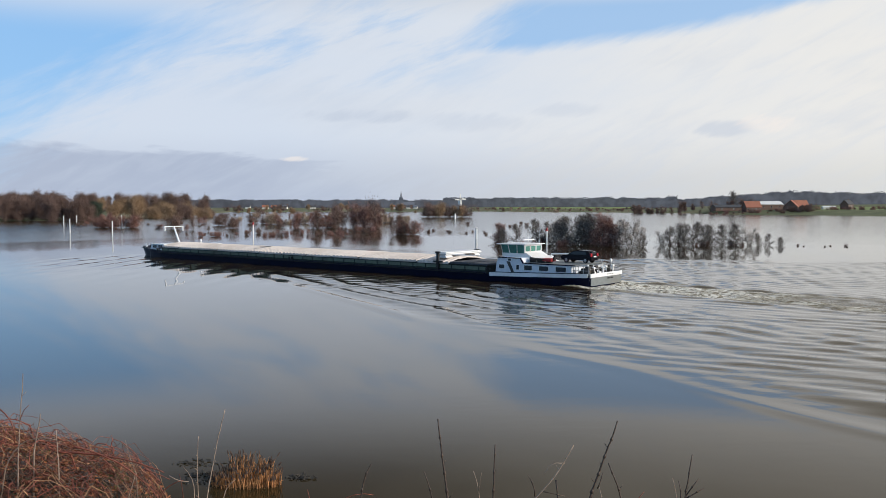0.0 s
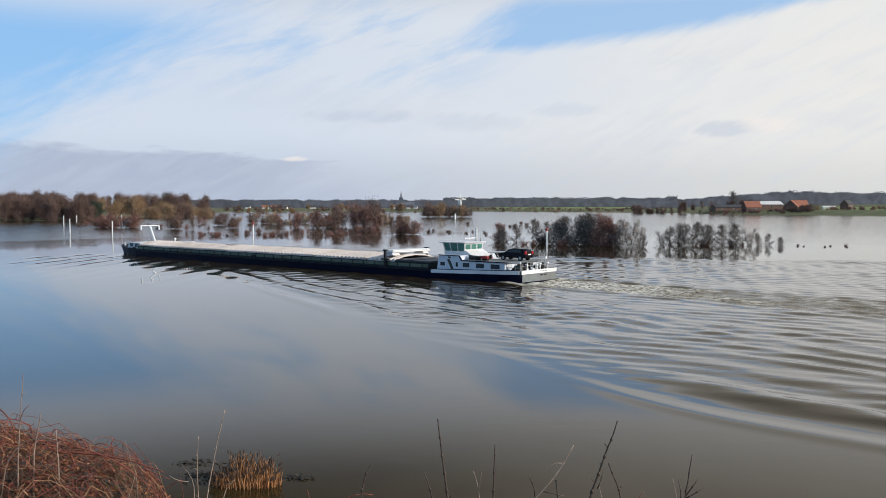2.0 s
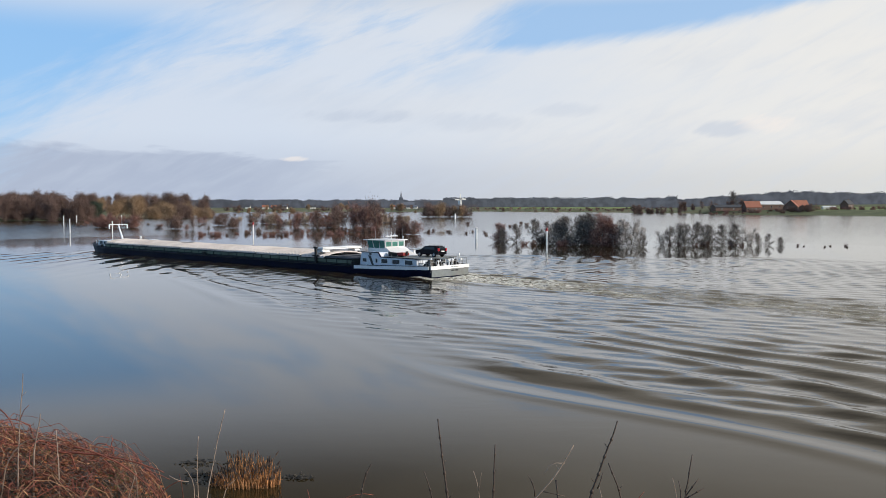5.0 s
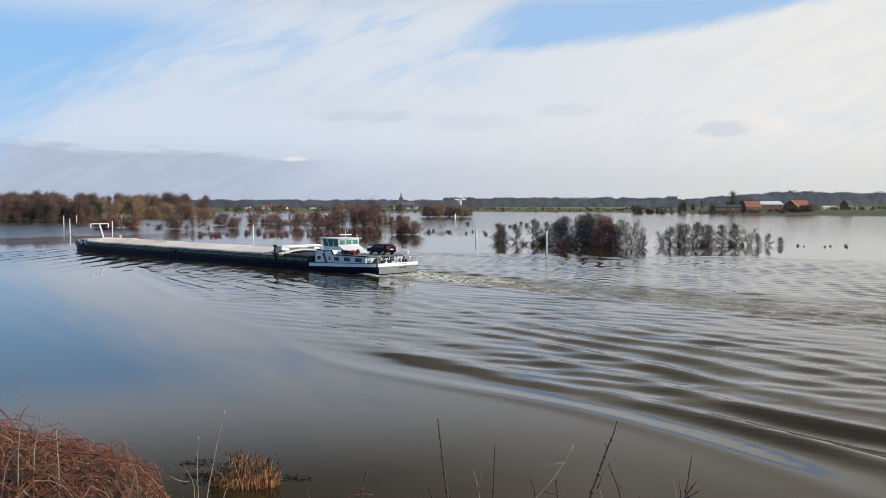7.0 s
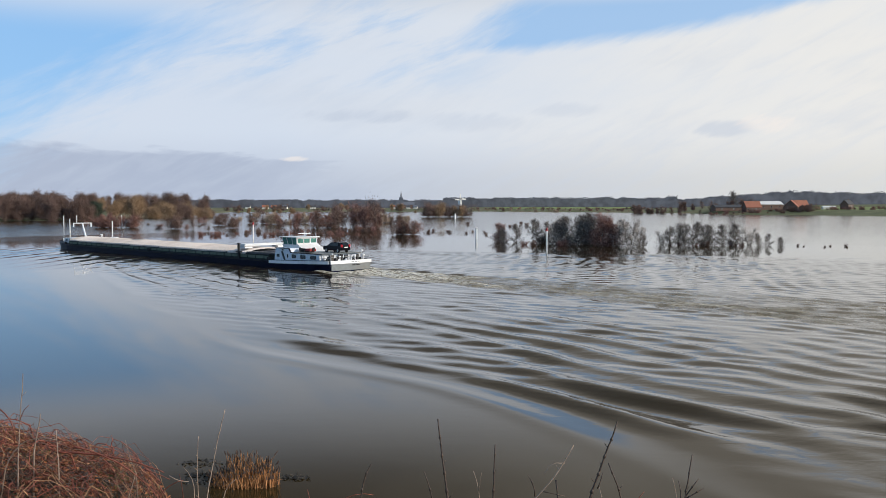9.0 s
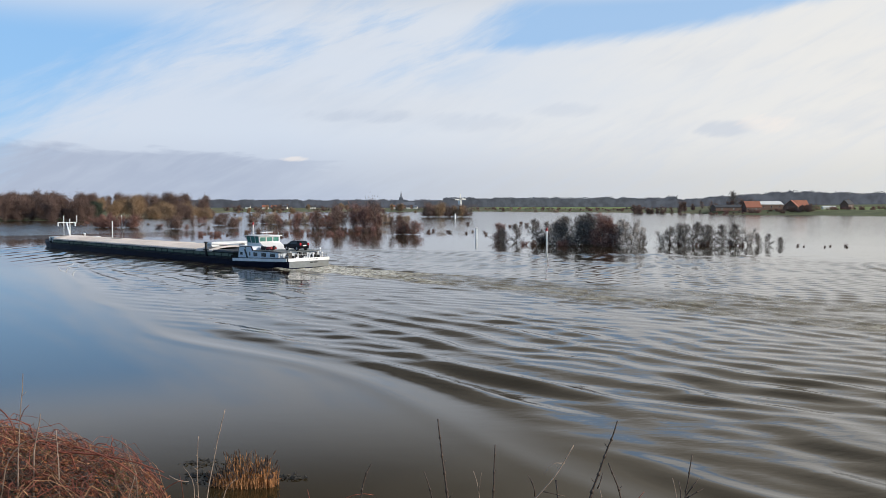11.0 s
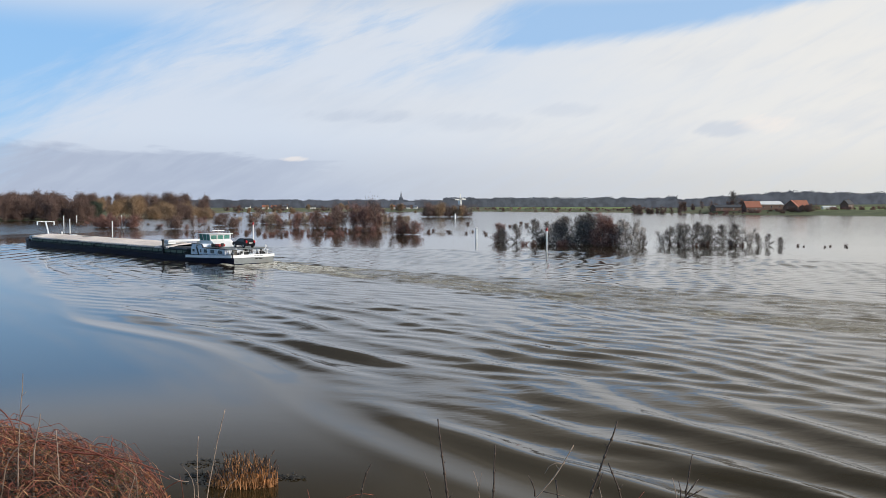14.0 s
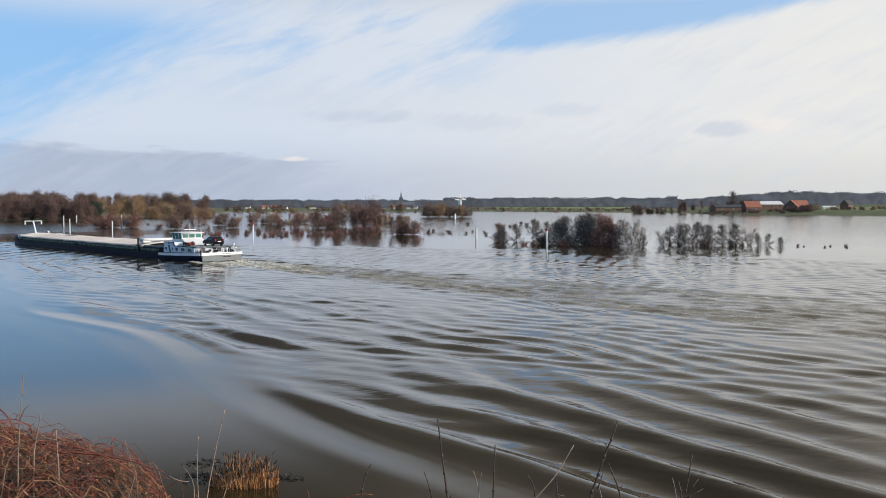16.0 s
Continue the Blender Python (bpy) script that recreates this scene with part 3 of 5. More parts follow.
plant(K, row_of(["shrub", "redshrub", "brown2", "shrub"], 0.03, 0.28, 1150, 1230, 0.8, 3.6, 110, 19), "hedge on the far bank", None, seed=19)
plant(K, row_of(["shrub", "redshrub", "thin2", "straw"], 0.02, 0.25, 930, 1050, 0.8, 3.4, 90, 34), "scrub on the far shore", None, seed=34)
plant(K, row_of(["brown", "brown2", "thin2"], 0.22, 0.36, 800, 900, 3, 11, 40, 20), "trees by the farm", None, seed=20)
plant(K, row_of(["brown2", "brown", "shrub"], 0.39, 0.43, 735, 750, 4, 8.5, 10, 30), "bushes before the farm", None, seed=30)
plant(K, row_of(["shrub", "redshrub"], 0.22, 0.55, 745, 790, 1.2, 4.0, 90, 31), "hedge at the water's edge", None, seed=31)
plant(K, [(0.3385, 860, 19, "cone")], "poplar by the farm", None, seed=32)


def far_wood(u0, u1, d0, d1, h, seed, n):
    """A far wood: uneven crowns made of many small flat clumps."""
    rng = np.random.RandomState(seed)
    us = rng.uniform(u0, u1, n)
    ds = rng.uniform(d0 + 14, d1, n)
    crown = h(us) * (0.9 + 0.12 * value_noise(us * 130, ds / 60, seed) + 0.05 * value_noise(us * 400, ds / 20, seed + 1))
    g = ground_height(us * ds, ds)
    z = g + crown * rng.uniform(0.2, 0.94, n) ** 0.5
    c = np.stack([us * ds, ds, z], -1)
    e = rng.normal(0, 1, (n, 3, 3)) * np.array([1.0, 0.2, 0.55])
    verts = (c[:, None, :] + e).reshape(-1, 3)
    faces = [(3 * k, 3 * k + 1, 3 * k + 2) for k in range(n)]
    # the dense inside of the wood
    m = 400
    uu = np.linspace(u0, u1, m)
    for dist in (d0 + 10, (d0 + d1) / 2):
        hh = h(uu) * (0.82 + 0.1 * value_noise(uu * 130, uu * 0 + dist / 60, seed) + 0.05 * value_noise(uu * 500, uu * 0 + dist, seed + 3))
        gg = ground_height(uu * dist, uu * 0 + dist)
        base = len(verts)
        low = np.stack([uu * dist, uu * 0 + dist, gg - 1], -1)
        top = np.stack([uu * dist, uu * 0 + dist + 0.5, gg + hh], -1)
        verts = np.vstack([verts, low, top])
        faces += [(base + k, base + k + 1, base + m + k + 1, base + m + k) for k in range(m - 1)]
    ob = raw("far_wood", verts, faces, HAZED_WOOD)
    return tagged(ob, "dark bare woodland along the horizon", "woodland", kind="stuff")


far_wood(-0.31, 0.03, 1450, 1560, lambda u: 15 + 0 * u, 31, 12000)
far_wood(0.0, 0.27, 1650, 1760, lambda u: 20 + 0 * u, 32, 14000)
far_wood(0.22, 0.62, 1330, 1430, lambda u: np.interp(u, [0.22, 0.3, 0.36, 0.4, 0.47, 0.6], [14.5, 14.5, 19.5, 23.5, 20, 19]), 33, 22000)
# ---- the barge ----
NAVY = material("navy_hull_paint", (0.004, 0.006, 0.02), 0.45, 0.2, 0.4, dirt=(0.02, 0.018, 0.016), dirt_amount=0.3, gloss=0.06)
WHITE = material("white_ship_paint", (0.78, 0.79, 0.8), 0.4, 0.04, 0.6, dirt=(0.5, 0.46, 0.4), dirt_amount=0.35)
# white deckhouse walls; the blue-grey of their shaded side is put into the colour
SHADED_WHITE = material("white_paint_in_blue_shade", (0.66, 0.71, 0.78), 0.45, 0.05, 0.6, dirt=(0.4, 0.4, 0.4), dirt_amount=0.3)
GREY = material("grey_transom_paint", (0.17, 0.19, 0.195), 0.5, 0.1, 0.6, dirt=(0.16, 0.14, 0.11))
# grey-green coaming, its colour darkened to carry the shadow under the hatch eaves
SHADED_SAGE = material("shaded_coaming_paint", (0.03, 0.038, 0.034), 0.7, 0.15, 0.4, dirt=(0.05, 0.05, 0.04), dirt_amount=0.5, gloss=0.2)
PALEGREEN = material("pale_green_band_paint", (0.12, 0.15, 0.11), 0.65, 0.15, 0.4, dirt=(0.08, 0.08, 0.06), dirt_amount=0.6)
DECK = material("dark_deck_paint", (0.045, 0.05, 0.055), 0.7, 0.3, 1.0, 0.2, dirt=(0.12, 0.09, 0.06))
HATCH = material("aluminium_hatch", (0.58, 0.52, 0.48), 0.5, 0.1, 0.5, 0.1, 0.0, (0.38, 0.32, 0.27), 0.5, 0.5, 0.12)
DARKHATCH = material("dark_hatch", (0.06, 0.07, 0.085), 0.55, 0.2, 0.5, 0.1, dirt=(0.14, 0.13, 0.12))
BLACK = material("black_rubber", (0.012, 0.012, 0.013), 0.7, 0.3, 2.0)
STEEL = material("galvanised_steel", (0.42, 0.43, 0.44), 0.45, 0.15, 2.0, metal=0.6)
REDPAINT = material("red_paint", (0.3, 0.02, 0.02), 0.45, 0.15, 1.0)
CARPAINT = material("black_car_paint", (0.006, 0.005, 0.008), 0.3, 0.1, 1.0, gloss=0.12)
TEAL = material("green_tinted_glass", (0.15, 0.40, 0.34), 0.08, 0.1, 0.5)
DARKGLASS = material("dark_window_glass", (0.012, 0.018, 0.026), 0.06, 0.1, 0.5)
LAMPRED = material("red_lamp_lens", (0.5, 0.02, 0.03), 0.2, 0.1, 1.0)


def hull_half(x):
    """Half the hull's beam at deck level."""
    return float(np.interp(x, [0, 0.25, 3, 8, 14, 72, 76, 79, 82, 84.5, 85.6, 86], [3.6, 3.85, 4.1, 4.4, 4.5, 4.5, 4.4, 4.0, 3.0, 1.7, 0.9, 0.25]))


def hull_top(x):
    return float(np.interp(x, [0, 4, 12, 13.4, 14.2, 74, 77, 82, 86], [1.49, 1.35, 1.12, 1.1, 0.98, 0.98, 1.05, 1.25, 1.45]))


barge = empty("cargo_barge", "long inland cargo barge, navy hull, ribbed hatches, white deckhouse aft", "ship")


def hull_strip(name, x0, x1, n, top, drop, out, thick, mat, label=""):
    """A plate that follows both sides of the hull just outside it."""
    for sgn in (1, -1):
        bm = bmesh.new()
        prev = None
        for x in np.linspace(x0, x1, n):
            h, z = hull_half(x) + out, top(x)
            ring = [bm.verts.new(p) for p in ((x, sgn * h, z), (x, sgn * (h - 0.02 * drop), z - drop), (x, sgn * (h - thick), z - drop), (x, sgn * (h - thick), z))]
            if prev:
                for k in range(4):
                    bm.faces.new((prev[k], ring[k], ring[(k + 1) % 4], prev[(k + 1) % 4]))
            else:
                bm.faces.new(ring)
            prev = ring
        bm.faces.new(prev[::-1])
        bmesh.ops.recalc_face_normals(bm, faces=bm.faces)
        part(name, bm, mat, barge, label)


def make_hull():
    bm = bmesh.new()
    rings = []
    for x in np.concatenate([[0, 0.25], np.linspace(1, 16, 12), np.linspace(20, 72, 14), np.linspace(73.5, 86, 16)]):
        h, z = hull_half(x), hull_top(x) - (0.42 if x < 13.8 else 0.0)
        low = h * (0.93 if x < 3 or x > 80 else 0.985)
        back = 0.9 * smooth01(np.array((x - 80) / 6)) if x > 80 else 0.0
        ring = [(x, h, z), (x, h, z - 0.12), (x - back * 0.6, low, 0.05), (x - back * 1.5, low * 0.93, -1.2), (x - back * 1.5, -low * 0.93, -1.2), (x - back * 0.6, -low, 0.05), (x, -h, z - 0.12), (x, -h, z)]
        rings.append([bm.verts.new(p) for p in ring])
    for p, q in zip(rings, rings[1:]):
        for k in range(8):
            bm.faces.new((p[k], q[k], q[(k + 1) % 8], p[(k + 1) % 8]))
    bm.faces.new(rings[0])
    bm.faces.new(rings[-1][::-1])
    bmesh.ops.recalc_face_normals(bm, faces=bm.faces)
    hull = part("hull", bm, NAVY, barge, "navy steel hull")
    # rubbing strake and dark fender marks along the side
    hull_strip("rubbing_strake", 14.4, 77, 40, lambda x: 0.93, 0.1, 0.06, 0.12, BLACK)
    hull_strip("bulwark", 0.25, 13.6, 16, hull_top, 0.44, 0.03, 0.1, WHITE, "white steel bulwark")
    # navy strip drawn in for the gangway's shadow between bulwark and house wall
    hull_strip("gangway_edge", 1.2, 13.5, 14, lambda x: hull_top(x) + 0.07, 0.07, 0.02, 0.42, NAVY)
    bm = bmesh.new()
    box(bm, -0.06, 0.08, -3.72, 3.72, 1.03, 1.5, 0.03)
    part("stern_bulwark", bm, WHITE, barge, "white steel bulwark")
    bm = bmesh.new()
    box(bm, -0.035, 0.03, -3.56, 3.56, 0.1, 1.0, 0.02)
    tr = part("transom", bm, GREY, barge, "grey painted transom")
    for y in (-1.2, -0.45):
        bm = bmesh.new()
        box(bm, -0.05, -0.02, y - 0.3, y + 0.3, 0.72, 0.9, 0.01)
        part("exhaust_slot", bm, BLACK, tr)
    # name shown as plain bars
    for y in (-1.3, -0.75, -0.2):
        bm = bmesh.new()
        box(bm, -0.075, -0.055, y - 0.2, y + 0.2, 1.24, 1.32)
        part("name_bar", bm, GREY, tr)
    bm = bmesh.new()
    box(bm, 0.1, 13.9, -3.7, 3.7, 0.7, 0.86)
    part("aft_deck", bm, DECK, barge)
    # bow: raised bulwark and stem
    hull_strip("bow_bulwark", 77.5, 85.9, 14, lambda x: hull_top(x) + 0.15, 0.3, 0.02, 0.1, NAVY)
    return hull


make_hull()


def make_hold():
    bm = bmesh.new()
    box(bm, 14.4, 76.2, 3.72, 3.84, 0.9, 1.82)
    box(bm, 14.4, 76.2, -3.84, -3.72, 0.9, 1.82)
    box(bm, 14.4, 14.5, -3.72, 3.72, 0.9, 1.82)
    box(bm, 76.1, 76.2, -3.72, 3.72, 0.9, 1.82)
    co = part("hatch_coaming", bm, SHADED_SAGE, barge, "grey-green hatch coaming, darkened by painted eave shade")
    for y0, y1 in ((3.84, 3.87), (-3.87, -3.84)):
        bm = bmesh.new()
        box(bm, 14.6, 76.0, y0, y1, 1.2, 1.62)
        part("coaming_band", bm, PALEGREEN, co, "pale grey-green painted band")
    for k in range(32):
        bm = bmesh.new()
        prism(bm, [(15.4 + 1.9 * k, 1.0), (15.55 + 1.9 * k, 1.0), (15.5 + 1.9 * k, 1.75), (15.45 + 1.9 * k, 1.75)], 3.872, 3.93)
        part("coaming_stay", bm, SHADED_SAGE, co)
    # ribbed hatch covers, each a low roof across the hold
    pitch, width = 0.66, 4.62
    n = 0
    x = 19.6
    while x < 75.5:
        bm = bmesh.new()
        wide = min(width, 75.9 - x)
        ribs = max(1, round(wide / pitch))
        prof = []
        for r in range(ribs):
            a = x + wide * r / ribs + 0.01
            w = wide / ribs
            prof += [(a, 0.0), (a + 0.16 * w, 0.17), (a + 0.6 * w, 0.17), (a + 0.76 * w, 0.0)]
        prof.append((x + wide - 0.02, 0.0))
        lift = (0.0, 0.03, 0.0, 0.05)[n % 4]
        rows = []
        for y, z in ((4.02, 1.72), (4.02, 1.88), (2.2, 2.26), (0, 2.42), (-2.2, 2.26), (-4.02, 1.88), (-4.02, 1.72)):
            rows.append([bm.verts.new((a, y, z + lift + (b if abs(y) < 4 or z > 1.8 else 0))) for a, b in prof])
        for p, q in zip(rows, rows[1:]):
            for k in range(len(prof) - 1):
                bm.faces.new((p[k], p[k + 1], q[k + 1], q[k]))
        part("hatch_cover", bm, HATCH, barge, "ribbed pale aluminium hatch cover")
        x += wide + 0.12
        n += 1
    bm = bmesh.new()
    box(bm, 14.3, 16.8, -4.0, 4.0, 1.82, 2.02, 0.03)
    part("aft_hatch", bm, DARKHATCH, barge, "dark flat hatch cover")
    bm = bmesh.new()
    box(bm, 16.9, 19.4, -4.0, 4.0, 1.82, 2.08, 0.03)
    part("aft_hatch", bm, DARKHATCH, barge, "dark flat hatch cover")
    # one cover stands ajar
    bm = bmesh.new()
    box(bm, -0.22, 0.22, -1.9, 1.9, 0, 0.07, 0.02, pose(54.0, 0.9, 2.58, 4, -6, 0))
    part("loose_hatch", bm, DARKHATCH, barge)


make_hold()


def make_gantry():
    """The hatch crane: a white stack across the hold on dark legs."""
    bm = bmesh.new()
    box(bm, 20.2, 21.9, -3.9, 3.7, 2.86, 3.02, 0.03)
    box(bm, 20.3, 21.8, -3.8, 3.5, 3.04, 3.18, 0.03)
    g = part("hatch_stack", bm, WHITE, barge, "stack of white hatch covers on the gantry")
    for y in (4.15, -4.15):
        bm = bmesh.new()
        box(bm, 20.9, 21.2, y - 0.12, y + 0.12, 0.95, 3.1, 0.02)
        box(bm, 20.4, 21.7, y - 0.1, y + 0.1, 1.9, 2.1, 0.02)
        box(bm, 20.75, 21.35, y - 0.15, y + 0.15, 3.1, 3.3, 0.03)
        part("gantry_leg", bm, BLACK, barge)
    bm = bmesh.new()
    prism(bm, [(20.2, 2.5), (21.9, 2.5), (21.6, 2.86), (20.5, 2.86)], 2.2, 3.6)
    part("gantry_foot", bm, WHITE, barge)
    bm = bmesh.new()
    prism(bm, [(20.2, 2.5), (21.9, 2.5), (21.6, 2.86), (20.5, 2.86)], -3.6, -2.6)
    part("gantry_foot", bm, WHITE, barge)


make_gantry()


def window_on_side(parent, x0, x1, z0, z1, y, slant=0.0, frame_mat=None):
    sg = 1 if y > 0 else -1
    bm = bmesh.new()
    for a in ((x0 - 0.06, x0, z0 - 0.06, z1 + 0.06), (x1, x1 + 0.06, z0 - 0.06, z1 + 0.06), (x0, x1, z0 - 0.06, z0), (x0, x1, z1, z1 + 0.06)):
        box(bm, a[0], a[1], min(y, y + sg * 0.05), max(y, y + sg * 0.05), a[2], a[3])
    w = part("window", bm, frame_mat or WHITE, parent)
    bm = bmesh.new()
    box(bm, x0, x1, min(y, y + sg * 0.02), max(y, y + sg * 0.02), z0, z1)
    part("pane", bm, DARKGLASS, w, "dark window pane")


def make_deckhouse():
    bm = bmesh.new()
    prism(bm, [(2.5, 0.86), (13.3, 0.86), (13.1, 2.3), (12.9, 3.1), (9.6, 3.1), (9.2, 2.45), (2.5, 2.45)], -3.7, 3.7)
    bmesh.ops.recalc_face_normals(bm, faces=bm.faces)
    house = part("deckhouse", bm, SHADED_WHITE, barge, "white steel deckhouse with blue-grey shade in its paint")
    for y in (3.7, -3.7):
        for x0, x1 in ((3.2, 4.6), (5.6, 6.9), (7.9, 9.0)):
            window_on_side(house, x0, x1, 1.6, 2.2, y)
        window_on_side(house, 11.9, 12.7, 1.65, 2.15, y)
        window_on_side(house, 10.9, 11.4, 2.72, 2.95, y)
        sg = 1 if y > 0 else -1
        bm = bmesh.new()
        prism(bm, [(10.45, 1.15), (10.85, 1.15), (11.6, 2.6), (11.1, 2.6)], y - sg * 0.02, y + sg * 0.03)
        part("stair_recess", bm, DECK, house, "dark stair recess")
        window_on_side(house, 9.75, 10.15, 1.6, 2.2, y)
        bm = bmesh.new()
        prism(bm, [(2.3, 2.42), (9.2, 2.42), (9.6, 3.06), (12.95, 3.06), (12.95, 3.16), (9.5, 3.16), (9.1, 2.54), (2.3, 2.54)], y - sg * 0.04, y + sg * 0.1)
        bmesh.ops.recalc_face_normals(bm, faces=bm.faces)
        part("roof_edge", bm, NAVY, house, "navy roof edge")
    bm = bmesh.new()
    box(bm, 2.05, 9.15, -3.6, 3.6, 2.46, 2.54)
    part("roof_deck", bm, GREY, house)
    for y in (-3.2, 0.2, 3.2):
        bm = bmesh.new()
        tube(bm, [(2.2, y, 0.8), (2.2, y, 2.48)], 0.06, 0.06, 8)
        part("roof_post", bm, WHITE, house)
    # white wing that sweeps down behind the wheelhouse
    bm = bmesh.new()
    prism(bm, [(9.4, 2.5), (10.3, 2.5), (10.3, 3.75), (10.0, 3.7), (9.0, 3.1), (8.1, 2.72), (7.6, 2.58), (7.6, 2.5)], -1.9, 1.9)
    bmesh.ops.recalc_face_normals(bm, faces=bm.faces)
    part("sloped_wing", bm, WHITE, house, "white sloping casing")


make_deckhouse()


def make_wheelhouse():
    bm = bmesh.new()
    prism(bm, [(10.2, 3.1), (13.5, 3.1), (13.6, 3.6), (10.2, 3.6)], -1.9, 1.9)
    bmesh.ops.recalc_face_normals(bm, faces=bm.faces)
    wh = part("wheelhouse", bm, WHITE, barge, "white wheelhouse with green-tinted windows")
    bm = bmesh.new()
    box(bm, 9.9, 14.2, -2.2, 2.2, 4.72, 4.86, 0.04)
    part("wheelhouse_roof", bm, WHITE, wh)
    # tall panes between posts, leaning outwards
    corners = [(10.25, 1.8), (13.55, 1.8), (13.55, -1.8), (10.25, -1.8)]
    lean = 0.22
    for k in range(4):
        (xa, ya), (xb, yb) = corners[k], corners[(k + 1) % 4]
        n = 3
        aft = k == 3
        for j in range(n):
            f0, f1 = (j + 0.08) / n, (j + 0.92) / n
            lo = [Vector((xa + (xb - xa) * f, ya + (yb - ya) * f, 3.6)) for f in (f0, f1)]
            l = 0.02 if aft else lean
            cx = lambda v: Vector((v.x + (l if v.x > 12 else -0.02), v.y * (1 + l * 0.35), 4.72))
            hi = [cx(v) for v in lo]
            bm = bmesh.new()
            vs = [bm.verts.new(v) for v in (lo[0], lo[1], hi[1], hi[0])]
            bm.faces.new(vs)
            r = bmesh.ops.solidify(bm, geom=list(bm.faces), thickness=0.03)
            part("pane", bm, TEAL, wh, "green-tinted pane")
        for j in range(n + 1):
            f = j / n
            lo = Vector((xa + (xb - xa) * f, ya + (yb - ya) * f, 3.58))
            l = 0.02 if aft else lean
            hi = Vector((lo.x + (l if lo.x > 12 else -0.02), lo.y * (1 + l * 0.35), 4.74))
            bm = bmesh.new()
            tube(bm, [lo, hi], 0.1 if aft else 0.045, None, 6)
            part("post", bm, WHITE, wh)
    bm = bmesh.new()
    box(bm, 10.18, 10.3, -1.85, 1.85, 3.6, 3.86)
    box(bm, 10.18, 10.3, -1.85, 1.85, 4.55, 4.72)
    part("aft_wall", bm, WHITE, wh)
    bm = bmesh.new()
    tube(bm, [(10.9, 0, 4.85), (10.9, 0, 5.6)], 0.05, 0.04, 8)
    tube(bm, [(10.9, 0, 5.6), (10.9, 0, 6.6)], 0.02, 0.012, 6)
    mast = part("radar_mast", bm, WHITE, wh)
    bm = bmesh.new()
    box(bm, 10.75, 11.05, -1.1, 1.1, 5.3, 5.44, 0.04)
    part("radar_bar", bm, WHITE, mast)
    bm = bmesh.new()
    box(bm, 10.5, 10.7, -2.0, -1.9, 4.8, 5.3, 0.02)
    tube(bm, [(12.8, 1.2, 4.8), (12.8, 1.2, 6.2)], 0.02, 0.012, 5)
    tube(bm, [(10.4, -1.7, 4.8), (10.4, -1.7, 6.6)], 0.02, 0.012, 5)
    part("antenna", bm, STEEL, wh)
    bm = bmesh.new()
    tube(bm, [(9.9, 2.1, 4.8), (7.2, 2.1, 5.0)], 0.02, 0.02, 5)
    part("flag_staff", bm, WHITE, wh)


make_wheelhouse()


